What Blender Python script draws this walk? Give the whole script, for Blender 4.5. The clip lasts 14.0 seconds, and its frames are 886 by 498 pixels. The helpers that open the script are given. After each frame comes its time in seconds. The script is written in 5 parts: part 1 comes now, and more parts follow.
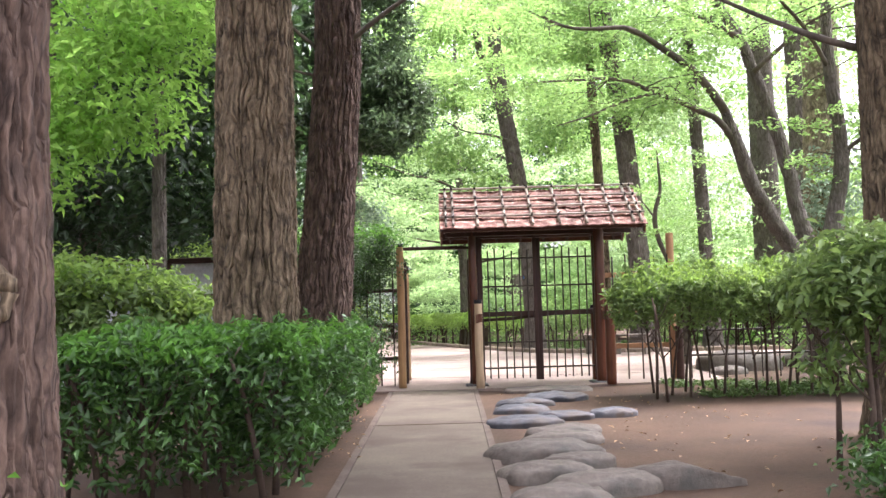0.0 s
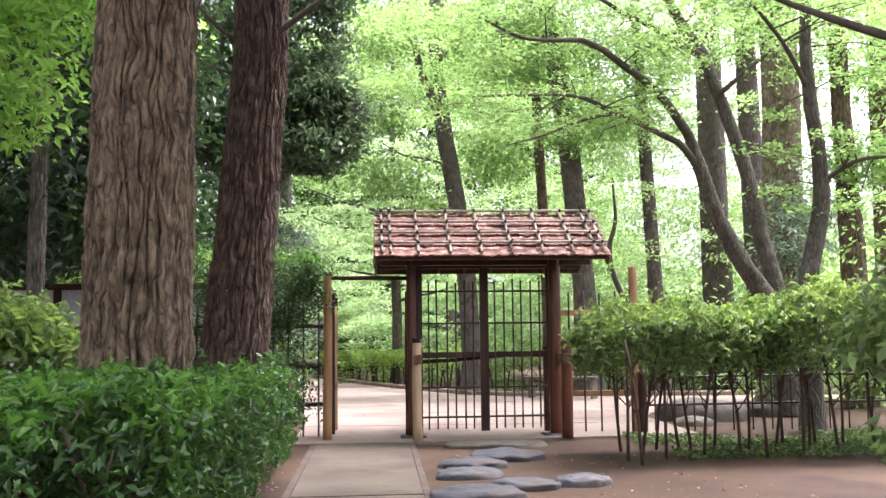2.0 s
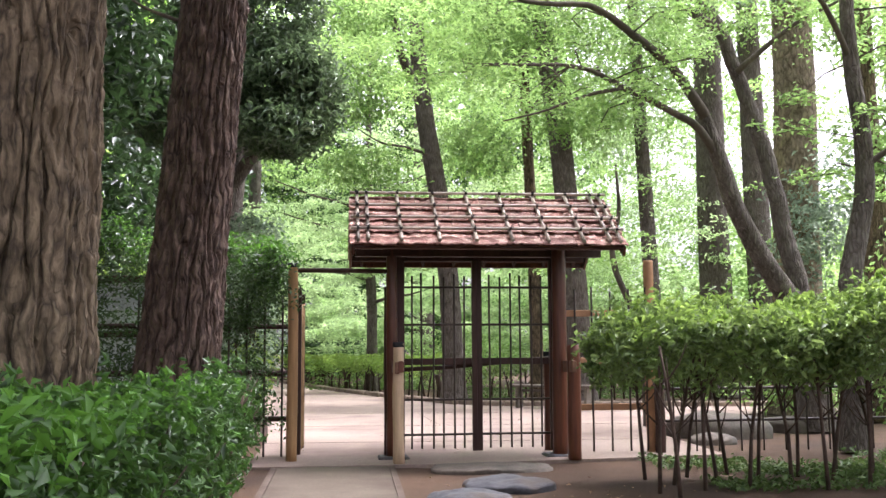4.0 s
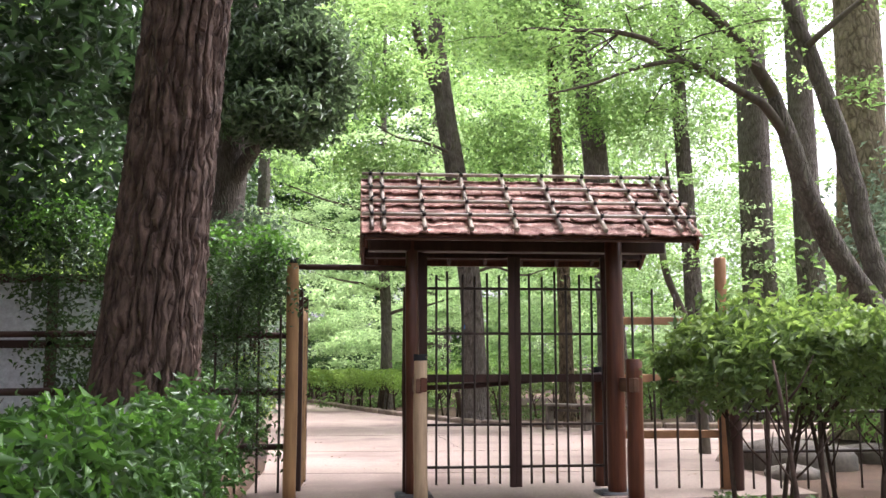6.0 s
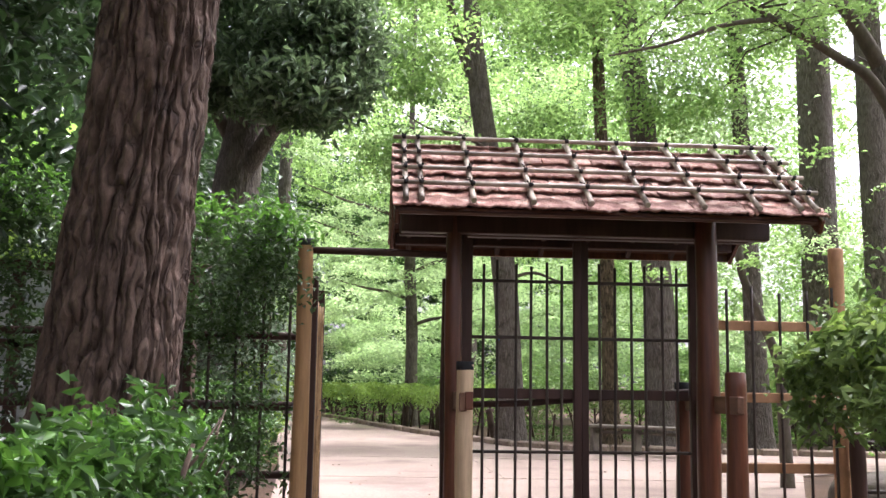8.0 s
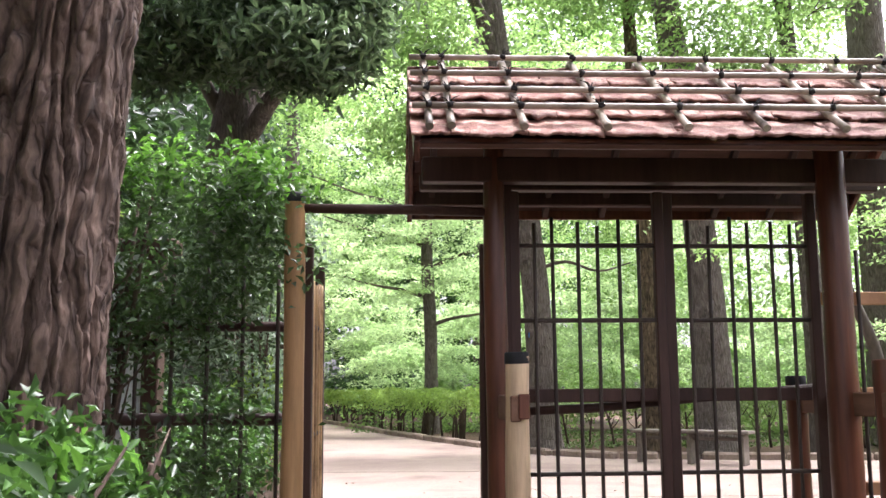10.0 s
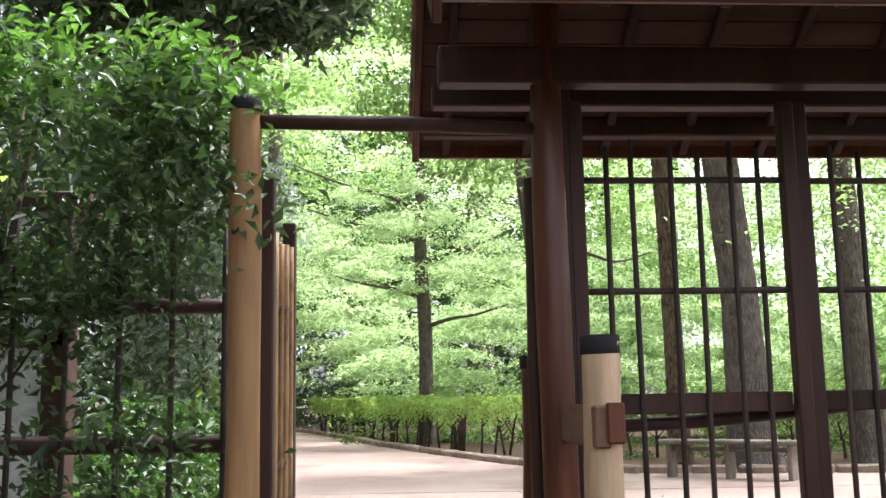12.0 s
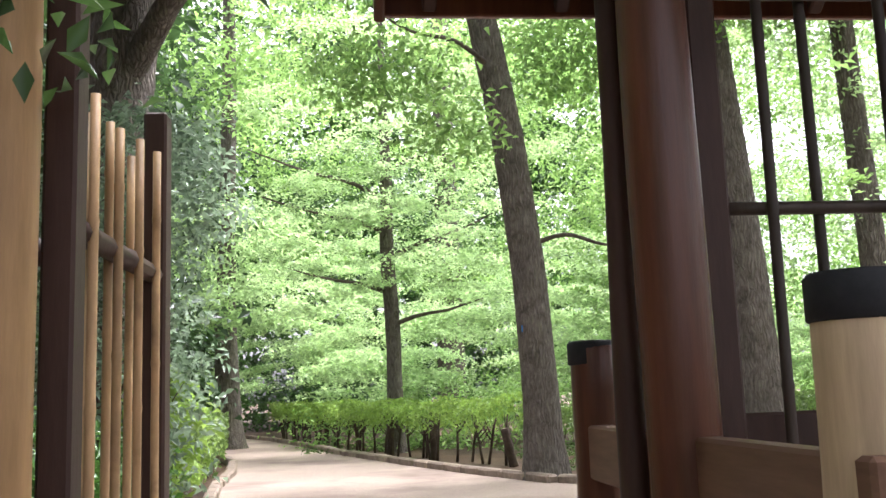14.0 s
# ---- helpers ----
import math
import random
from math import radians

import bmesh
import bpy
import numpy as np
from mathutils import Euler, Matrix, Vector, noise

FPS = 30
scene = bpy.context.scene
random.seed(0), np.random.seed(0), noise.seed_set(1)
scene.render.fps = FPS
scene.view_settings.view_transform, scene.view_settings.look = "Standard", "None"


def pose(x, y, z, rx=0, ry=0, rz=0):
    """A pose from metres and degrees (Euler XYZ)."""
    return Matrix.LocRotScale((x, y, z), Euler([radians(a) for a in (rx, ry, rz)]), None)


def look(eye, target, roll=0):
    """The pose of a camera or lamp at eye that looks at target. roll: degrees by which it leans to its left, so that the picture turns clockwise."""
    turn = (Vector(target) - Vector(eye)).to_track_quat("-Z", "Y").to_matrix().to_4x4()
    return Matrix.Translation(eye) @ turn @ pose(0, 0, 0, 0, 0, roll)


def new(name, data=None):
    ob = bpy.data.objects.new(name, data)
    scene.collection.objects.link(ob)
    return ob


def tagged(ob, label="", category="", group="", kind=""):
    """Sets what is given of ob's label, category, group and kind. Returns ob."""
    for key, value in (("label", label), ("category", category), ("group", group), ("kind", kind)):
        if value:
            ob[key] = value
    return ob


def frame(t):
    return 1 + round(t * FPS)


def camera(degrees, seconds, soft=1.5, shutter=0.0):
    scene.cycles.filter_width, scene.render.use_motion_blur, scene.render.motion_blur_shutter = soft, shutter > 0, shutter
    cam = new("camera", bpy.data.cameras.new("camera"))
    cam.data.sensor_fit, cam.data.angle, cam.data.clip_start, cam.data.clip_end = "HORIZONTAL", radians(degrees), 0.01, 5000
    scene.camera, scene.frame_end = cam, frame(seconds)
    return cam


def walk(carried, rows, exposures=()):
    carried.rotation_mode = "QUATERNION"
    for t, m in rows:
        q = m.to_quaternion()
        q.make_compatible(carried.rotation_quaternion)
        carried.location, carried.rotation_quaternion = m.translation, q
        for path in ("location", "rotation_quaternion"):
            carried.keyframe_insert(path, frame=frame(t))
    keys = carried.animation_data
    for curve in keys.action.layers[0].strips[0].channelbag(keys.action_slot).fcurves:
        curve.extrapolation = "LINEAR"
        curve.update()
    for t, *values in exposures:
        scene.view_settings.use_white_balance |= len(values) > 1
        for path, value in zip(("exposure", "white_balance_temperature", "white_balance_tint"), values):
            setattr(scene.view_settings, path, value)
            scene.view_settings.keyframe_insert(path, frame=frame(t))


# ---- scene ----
LENS = 49.0
cam = camera(LENS, 14.0, soft=1.5)
# seconds, x, y, z, yaw, pitch, roll
ROWS = [
    (0.0, 0.000, 0.000, 1.085, -0.42, 3.81, 1.65),
    (0.5, -0.004, 0.456, 1.110, -2.61, 3.79, 1.24),
    (1.0, -0.010, 0.915, 1.132, -3.26, 4.55, 1.50),
    (1.5, -0.020, 1.379, 1.148, -4.93, 5.80, 1.67),
    (2.0, -0.038, 1.836, 1.160, -4.58, 5.76, 0.69),
    (2.5, -0.050, 2.294, 1.166, -6.85, 6.06, 0.55),
    (3.0, -0.047, 2.761, 1.169, -6.55, 5.96, 0.29),
    (5.5, 0.011, 5.168, 1.164, -5.70, 6.52, 0.46),
    (6.0, 0.017, 5.632, 1.161, -5.36, 6.92, 0.10),
    (6.5, 0.017, 6.089, 1.153, -5.18, 7.49, 0.04),
    (7.0, 0.005, 6.544, 1.140, -4.15, 7.87, -0.47),
    (7.5, -0.008, 6.999, 1.130, -5.20, 7.99, -0.23),
    (8.0, -0.012, 7.455, 1.123, -4.12, 7.86, -0.88),
    (10.5, -0.006, 9.764, 1.099, -3.22, 8.25, 0.69),
    (11.0, -0.036, 10.218, 1.120, -3.94, 8.34, 1.44),
    (11.5, -0.030, 10.690, 1.117, -4.67, 8.49, 1.44),
    (12.0, -0.054, 11.145, 1.101, -3.69, 8.54, 1.01),
    (12.5, -0.060, 11.603, 1.104, -4.95, 8.15, 1.59),
    (13.0, -0.045, 12.060, 1.112, -4.80, 8.04, 1.48),
    (13.5, -0.032, 12.530, 1.130, -5.00, 7.86, 1.82),
    (14.0, 0.010, 12.975, 1.145, -5.59, 8.54, 2.01),
]
EXPOSURES = [(0.0, 2.66, 6080, 23), (3.0, 2.28, 6080, 24), (6.5, 2.2, 6080, 24), (8.2, 2.26, 6080, 24), (10.5, 2.56, 6080, 24), (12.5, 2.54, 6080, 22), (14.0, 2.46, 6080, 18)]
walk(cam, [(t, pose(x, y, z, 90 + pitch, roll, yaw)) for t, x, y, z, yaw, pitch, roll in ROWS], EXPOSURES)

# ---- sky and sun: bright overcast ----
SKY_STRENGTH, SUN_STRENGTH = 0.15, 2.0
world = bpy.data.worlds.new("sky")
scene.world = world
world.use_nodes = True
wn, wl = world.node_tree.nodes, world.node_tree.links
wn.clear()
sky = wn.new("ShaderNodeTexSky")
sky.sky_type, sky.sun_disc = "NISHITA", False
sky.sun_elevation, sky.sun_rotation = radians(67), radians(60)
sky.air_density, sky.dust_density, sky.ozone_density = 1.0, 6.0, 1.0
pale = wn.new("ShaderNodeHueSaturation")
pale.inputs["Saturation"].default_value = 0.12
bg = wn.new("ShaderNodeBackground")
bg.inputs["Strength"].default_value = SKY_STRENGTH
wo = wn.new("ShaderNodeOutputWorld")
wl.new(sky.outputs[0], pale.inputs["Color"])
wl.new(pale.outputs[0], bg.inputs["Color"])
wl.new(bg.outputs[0], wo.inputs["Surface"])
sun = new("sun", bpy.data.lights.new("sun", "SUN"))
sun.data.energy, sun.data.angle, sun.data.color = SUN_STRENGTH, radians(25), (1.0, 0.97, 0.92)
sun.matrix_world = look((6.5, 3.8, 18), (0, 0, 0))


# ---- materials ----
def graph(name):
    m = bpy.data.materials.new(name)
    m.use_nodes = True
    n, l = m.node_tree.nodes, m.node_tree.links
    n.clear()
    out = n.new("ShaderNodeOutputMaterial")
    return m, n, l, out


def noise_node(n, l, vec, scale, detail=4.0, rough=0.6):
    t = n.new("ShaderNodeTexNoise")
    t.inputs["Scale"].default_value = scale
    t.inputs["Detail"].default_value = detail
    t.inputs["Roughness"].default_value = rough
    l.new(vec, t.inputs["Vector"])
    return t.outputs["Fac"]


def ramp(n, l, fac, stops):
    r = n.new("ShaderNodeValToRGB")
    e = r.color_ramp.elements
    while len(e) < len(stops):
        e.new(0.5)
    for k, (p, c) in zip(e, stops):
        k.position, k.color = p, (*c, 1)
    l.new(fac, r.inputs["Fac"])
    return r.outputs["Color"]


def blend(n, l, fac, a, b, mode="MIX"):
    x = n.new("ShaderNodeMix")
    x.data_type, x.blend_type = "RGBA", mode
    for v, k in ((fac, 0), (a, 6), (b, 7)):
        if isinstance(v, (int, float)):
            x.inputs[k].default_value = v
        elif isinstance(v, tuple):
            x.inputs[k].default_value = (*v, 1)
        else:
            l.new(v, x.inputs[k])
    return x.outputs[2]


def surface(name, dark, light, coarse=1.5, fine=18.0, rough=0.8, bump=0.4, depth=0.01, stretch=(1, 1, 1),
            stain=None, stain_scale=0.7, per_piece=0.0, spec=0.3):
    """A rough natural surface: two scales of colour, an optional stain, fine relief."""
    m, n, l, out = graph(name)
    tc = n.new("ShaderNodeTexCoord")
    mp = n.new("ShaderNodeMapping")
    mp.inputs["Scale"].default_value = stretch
    l.new(tc.outputs["Object"], mp.inputs["Vector"])
    v = mp.outputs["Vector"]
    big = noise_node(n, l, v, coarse, 4)
    small = noise_node(n, l, v, fine, 6, 0.7)
    col = ramp(n, l, big, [(0.3, dark), (0.7, light)])
    tone = ramp(n, l, small, [(0.25, (0.55, 0.55, 0.55)), (0.7, (1.2, 1.2, 1.2))])
    col = blend(n, l, 0.8, col, tone, "MULTIPLY")
    if stain:
        s = noise_node(n, l, tc.outputs["Object"], stain_scale, 5)
        mask = ramp(n, l, s, [(0.5, (0, 0, 0)), (0.66, (1, 1, 1))])
        col = blend(n, l, mask, col, stain)
    if per_piece:
        info = n.new("ShaderNodeObjectInfo")
        tint = ramp(n, l, info.outputs["Random"], [(0.0, (1 - per_piece,) * 3), (1.0, (1 + per_piece,) * 3)])
        col = blend(n, l, 1.0, col, tint, "MULTIPLY")
    b = n.new("ShaderNodeBump")
    b.inputs["Strength"].default_value, b.inputs["Distance"].default_value = bump, depth
    l.new(small, b.inputs["Height"])
    p = n.new("ShaderNodeBsdfPrincipled")
    p.inputs["Roughness"].default_value = rough
    p.inputs["Specular IOR Level"].default_value = spec
    l.new(col, p.inputs["Base Color"])
    l.new(b.outputs[0], p.inputs["Normal"])
    l.new(p.outputs[0], out.inputs["Surface"])
    return m


def leaf_material(name, dark, light, through_colour, gloss=0.45, share=0.4):
    """Leaves: each one its own tone, a little gloss, light shining through."""
    dark, light, through_colour = (tuple(0.87 * v + 0.13 * sum(c) / 3 for v in c) for c in (dark, light, through_colour))
    m, n, l, out = graph(name)
    g = n.new("ShaderNodeNewGeometry")
    col = ramp(n, l, g.outputs["Random Per Island"], [(0.0, dark), (0.75, light), (1.0, tuple(min(1, c * 1.35) for c in light))])
    tc = n.new("ShaderNodeTexCoord")
    patch = noise_node(n, l, tc.outputs["Object"], 1.3, 3)
    col = blend(n, l, 0.7, col, ramp(n, l, patch, [(0.3, (0.65, 0.7, 0.65)), (0.7, (1.2, 1.15, 1.1))]), "MULTIPLY")
    p = n.new("ShaderNodeBsdfPrincipled")
    p.inputs["Roughness"].default_value = gloss
    p.inputs["Specular IOR Level"].default_value = 0.45
    l.new(col, p.inputs["Base Color"])
    t = n.new("ShaderNodeBsdfTranslucent")
    l.new(blend(n, l, 0.5, col, through_colour), t.inputs["Color"])
    x = n.new("ShaderNodeMixShader")
    x.inputs["Fac"].default_value = share
    l.new(p.outputs[0], x.inputs[1])
    l.new(t.outputs[0], x.inputs[2])
    l.new(x.outputs[0], out.inputs["Surface"])
    return m


def bark_material(name, crack, dark, light, scale=17.0, tall=0.2, moss=None):
    """Bark in long plates parted by cracks."""
    m, n, l, out = graph(name)
    tc = n.new("ShaderNodeTexCoord")
    warp = n.new("ShaderNodeTexNoise")
    warp.inputs["Scale"].default_value, warp.inputs["Detail"].default_value = 3.5, 3.0
    l.new(tc.outputs["Object"], warp.inputs["Vector"])
    mix = n.new("ShaderNodeMix")
    mix.data_type, mix.blend_type, mix.clamp_factor = "RGBA", "ADD", False
    mix.inputs[0].default_value = 0.17
    l.new(tc.outputs["Object"], mix.inputs[6])
    l.new(warp.outputs["Color"], mix.inputs[7])
    mp = n.new("ShaderNodeMapping")
    mp.inputs["Scale"].default_value = (1, 1, tall)
    l.new(mix.outputs[2], mp.inputs["Vector"])
    v = n.new("ShaderNodeTexVoronoi")
    v.feature = "DISTANCE_TO_EDGE"
    v.inputs["Scale"].default_value = scale
    l.new(mp.outputs["Vector"], v.inputs["Vector"])
    plate = ramp(n, l, v.outputs["Distance"], [(0.0, (0, 0, 0)), (0.2, (0.55, 0.55, 0.55)), (0.48, (1, 1, 1))])
    grain = noise_node(n, l, mp.outputs["Vector"], 48, 8, 0.75)
    patch = noise_node(n, l, tc.outputs["Object"], 1.6, 4)
    col = ramp(n, l, grain, [(0.28, dark), (0.72, light)])
    col = blend(n, l, 0.6, col, ramp(n, l, patch, [(0.3, (0.7, 0.68, 0.66)), (0.7, (1.2, 1.2, 1.2))]), "MULTIPLY")
    if moss:
        col = blend(n, l, ramp(n, l, patch, [(0.5, (0, 0, 0)), (0.7, (0.7, 0.7, 0.7))]), col, moss)
    soft = ramp(n, l, noise_node(n, l, tc.outputs["Object"], 6.0, 4), [(0.35, (0.35, 0.35, 0.35)), (0.65, (1, 1, 1))])
    keep = blend(n, l, soft, (1.0, 1.0, 1.0), plate)
    col = blend(n, l, keep, crack, col)
    b = n.new("ShaderNodeBump")
    b.inputs["Strength"].default_value, b.inputs["Distance"].default_value = 0.9, 0.022
    l.new(plate, b.inputs["Height"])
    b2 = n.new("ShaderNodeBump")
    b2.inputs["Strength"].default_value, b2.inputs["Distance"].default_value = 0.6, 0.012
    l.new(grain, b2.inputs["Height"])
    l.new(b.outputs[0], b2.inputs["Normal"])
    p = n.new("ShaderNodeBsdfPrincipled")
    p.inputs["Roughness"].default_value, p.inputs["Specular IOR Level"].default_value = 0.92, 0.25
    l.new(col, p.inputs["Base Color"])
    l.new(b2.outputs[0], p.inputs["Normal"])
    l.new(p.outputs[0], out.inputs["Surface"])
    return m


SOIL = surface("trodden_soil", (0.044, 0.025, 0.014), (0.098, 0.059, 0.034), 0.6, 26, 0.95, 0.6, 0.014, stain=(0.033, 0.020, 0.014), stain_scale=0.35)
CONCRETE = surface("worn_concrete", (0.08, 0.061, 0.044), (0.145, 0.117, 0.086), 0.9, 40, 0.88, 0.35, 0.004, stain=(0.07, 0.052, 0.038), stain_scale=1.1, per_piece=0.06)
PINK_PAVING = surface("pinkish_paving", (0.235, 0.178, 0.145), (0.325, 0.255, 0.212), 0.35, 30, 0.9, 0.3, 0.004, stain=(0.165, 0.118, 0.098), stain_scale=0.5)
STONE = surface("grey_brown_stone", (0.082, 0.067, 0.054), (0.165, 0.138, 0.112), 2.2, 22, 0.75, 0.7, 0.015, stain=(0.065, 0.06, 0.05), stain_scale=2.0, per_piece=0.18)
SLATE = surface("dark_slate_stone", (0.045, 0.047, 0.053), (0.115, 0.115, 0.125), 3.0, 20, 0.7, 0.7, 0.015, stain=(0.085, 0.068, 0.055), stain_scale=2.2, per_piece=0.2)
EDGING = surface("brown_edging", (0.07, 0.05, 0.037), (0.13, 0.10, 0.078), 2.5, 25, 0.9, 0.5, 0.006)
KERB = surface("kerb_stone", (0.17, 0.13, 0.10), (0.32, 0.25, 0.20), 2.5, 25, 0.85, 0.6, 0.01, per_piece=0.2)
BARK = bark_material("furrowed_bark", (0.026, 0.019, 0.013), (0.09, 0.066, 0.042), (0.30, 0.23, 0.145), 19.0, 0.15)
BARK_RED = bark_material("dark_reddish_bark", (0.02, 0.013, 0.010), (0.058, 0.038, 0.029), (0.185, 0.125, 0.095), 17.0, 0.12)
BARK_GREY = bark_material("grey_bark", (0.06, 0.05, 0.042), (0.11, 0.094, 0.08), (0.235, 0.205, 0.178), 25.0, 0.11)
BARK_MOSS = bark_material("mossy_bark", (0.07, 0.055, 0.035), (0.20, 0.165, 0.11), (0.36, 0.31, 0.22), 14.0, 0.35, (0.25, 0.24, 0.09))
LIMB = surface("dark_limb_bark", (0.06, 0.05, 0.04), (0.14, 0.115, 0.09), 3.0, 25, 0.9, 0.5, 0.01, stretch=(1, 1, 0.4))
TWIG = surface("twig_bark", (0.04, 0.027, 0.02), (0.095, 0.066, 0.048), 5.0, 30, 0.9, 0.4, 0.005)
DARKWOOD = surface("dark_stained_wood", (0.03, 0.014, 0.010), (0.07, 0.035, 0.026), 3.0, 30, 0.6, 0.35, 0.004, stretch=(1, 1, 0.12), per_piece=0.1)
REDWOOD = surface("red_brown_log_wood", (0.055, 0.020, 0.012), (0.17, 0.062, 0.034), 3.5, 28, 0.34, 0.4, 0.004, stretch=(1, 1, 0.08), per_piece=0.1)
# Brown boards, darkened so the colour holds some of the under-roof shade
UNDERWOOD = surface("brown_shaded_roof_boards", (0.05, 0.022, 0.015), (0.11, 0.05, 0.032), 2.0, 26, 0.7, 0.35, 0.004, stretch=(0.15, 1, 1), per_piece=0.18)
GREYWOOD = surface("weathered_beam_wood", (0.10, 0.05, 0.030), (0.235, 0.125, 0.078), 3.0, 28, 0.6, 0.4, 0.004, stretch=(1, 0.1, 1))
PALEWOOD = surface("pale_new_wood", (0.46, 0.33, 0.20), (0.58, 0.43, 0.28), 2.5, 26, 0.65, 0.25, 0.003, stretch=(1, 1, 0.08), per_piece=0.06)
TANPOST = surface("tan_peeled_log", (0.255, 0.142, 0.058), (0.41, 0.25, 0.115), 2.5, 26, 0.5, 0.25, 0.003, stretch=(1, 1, 0.1))
ORANGEWOOD = surface("orange_fence_wood", (0.34, 0.175, 0.085), (0.48, 0.27, 0.145), 2.5, 26, 0.65, 0.3, 0.003, stretch=(0.2, 1, 0.2), per_piece=0.08)
BLACKCAP = surface("black_cap", (0.012, 0.012, 0.014), (0.03, 0.03, 0.033), 4.0, 30, 0.75, 0.3, 0.002)
CORD = surface("black_palm_cord", (0.010, 0.009, 0.009), (0.025, 0.022, 0.02), 8.0, 60, 0.9, 0.5, 0.003)
BAMBOO = surface("weathered_bamboo", (0.15, 0.12, 0.09), (0.40, 0.34, 0.27), 4.0, 30, 0.4, 0.25, 0.002, stretch=(0.4, 1, 1), stain=(0.10, 0.08, 0.062), stain_scale=4.5, per_piece=0.25)
BAMBOO_TAN = surface("tan_bamboo", (0.34, 0.20, 0.095), (0.55, 0.36, 0.185), 2.5, 30, 0.5, 0.25, 0.002, stretch=(1, 1, 0.2), stain=(0.2, 0.12, 0.06), stain_scale=4.0, per_piece=0.2)
BAMBOO_DARK = surface("dark_bamboo", (0.025, 0.019, 0.015), (0.07, 0.05, 0.04), 3.0, 30, 0.55, 0.25, 0.002, stretch=(1, 1, 0.2), per_piece=0.2)
BARKROOF = surface("cedar_bark_sheet", (0.12, 0.047, 0.034), (0.40, 0.21, 0.16), 7.0, 30, 0.68, 1.0, 0.03, stretch=(0.25, 1, 1), stain=(0.50, 0.35, 0.28), stain_scale=7.0, per_piece=0.3)
PLASTER = surface("pale_plaster", (0.62, 0.65, 0.68), (0.74, 0.77, 0.80), 0.8, 20, 0.85, 0.2, 0.003)
BENCHWOOD = surface("grey_bench_stone", (0.10, 0.082, 0.068), (0.20, 0.17, 0.14), 2.0, 20, 0.8, 0.4, 0.005)
BLUE = surface("blue_tag_paint", (0.02, 0.10, 0.28), (0.03, 0.15, 0.38), 3.0, 20, 0.5, 0.1, 0.001)

LEAF_HEDGE = leaf_material("hedge_leaf", (0.012, 0.04, 0.007), (0.05, 0.138, 0.018), (0.13, 0.32, 0.03), 0.42, 0.28)
LEAF_SHOOT = leaf_material("young_hedge_leaf", (0.03, 0.11, 0.008), (0.085, 0.235, 0.018), (0.2, 0.48, 0.03), 0.42, 0.38)
LEAF_HEDGE_LIGHT = leaf_material("light_hedge_leaf", (0.045, 0.095, 0.02), (0.145, 0.24, 0.05), (0.34, 0.5, 0.10), 0.42, 0.38)
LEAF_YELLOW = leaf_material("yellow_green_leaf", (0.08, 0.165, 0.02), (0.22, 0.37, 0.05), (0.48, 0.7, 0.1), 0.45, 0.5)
LEAF_DARK = leaf_material("dark_evergreen_leaf", (0.009, 0.025, 0.010), (0.036, 0.08, 0.027), (0.09, 0.19, 0.04), 0.32, 0.26)
LEAF_SHRUB = leaf_material("shrub_leaf", (0.012, 0.031, 0.009), (0.05, 0.108, 0.024), (0.12, 0.25, 0.045), 0.38, 0.3)
# Grey-green lightened: the sky's reflection on glossy leaves is in the colour
LEAF_SHEEN = leaf_material("grey_green_sheen_leaf", (0.07, 0.12, 0.08), (0.24, 0.33, 0.225), (0.36, 0.5, 0.3), 0.33, 0.4)
LEAF_BROAD = leaf_material("broad_evergreen_leaf", (0.022, 0.05, 0.022), (0.115, 0.185, 0.085), (0.22, 0.34, 0.12), 0.3, 0.32)
LEAF_MAPLE = leaf_material("maple_leaf", (0.055, 0.135, 0.022), (0.18, 0.33, 0.062), (0.43, 0.69, 0.17), 0.45, 0.55)
# Maple green made paler: distance haze and glare are put into the colour
LEAF_HAZY = leaf_material("hazy_green_leaf", (0.14, 0.26, 0.075), (0.35, 0.53, 0.20), (0.66, 0.88, 0.38), 0.42, 0.55)
LEAF_GROUND = leaf_material("ground_cover_leaf", (0.03, 0.07, 0.016), (0.09, 0.16, 0.035), (0.2, 0.33, 0.06), 0.6, 0.3)
LITTER = leaf_material("fallen_leaf", (0.14, 0.08, 0.04), (0.32, 0.2, 0.1), (0.3, 0.2, 0.1), 0.7, 0.1)
LEAF_BRIGHT = leaf_material("bright_green_leaf", (0.08, 0.2, 0.02), (0.26, 0.48, 0.06), (0.5, 0.86, 0.12), 0.45, 0.6)


# ---- building helpers ----
rng = np.random.default_rng(7)


def thing(name, x, y, z, label, category, group="", kind="", turn=0.0):
    ob = new(name)
    ob.matrix_basis = pose(x, y, z, 0, 0, turn)
    ob.empty_display_size = 0.2
    return tagged(ob, label, category, group, kind)


def part(name, bm, material, parent, label=""):
    me = bpy.data.meshes.new(name)
    bm.to_mesh(me)
    bm.free()
    return part_mesh(name, me, material, parent, label)


def part_mesh(name, me, material, parent, label=""):
    if not me.materials:
        me.materials.append(material)
    ob = new(name, me)
    ob.parent = parent
    return tagged(ob, label)


def solid(name, bm, material, label, category, kind="", group=""):
    """A thing that is one mesh."""
    me = bpy.data.meshes.new(name)
    bm.to_mesh(me)
    bm.free()
    me.materials.append(material)
    return tagged(new(name, me), label, category, group, kind)


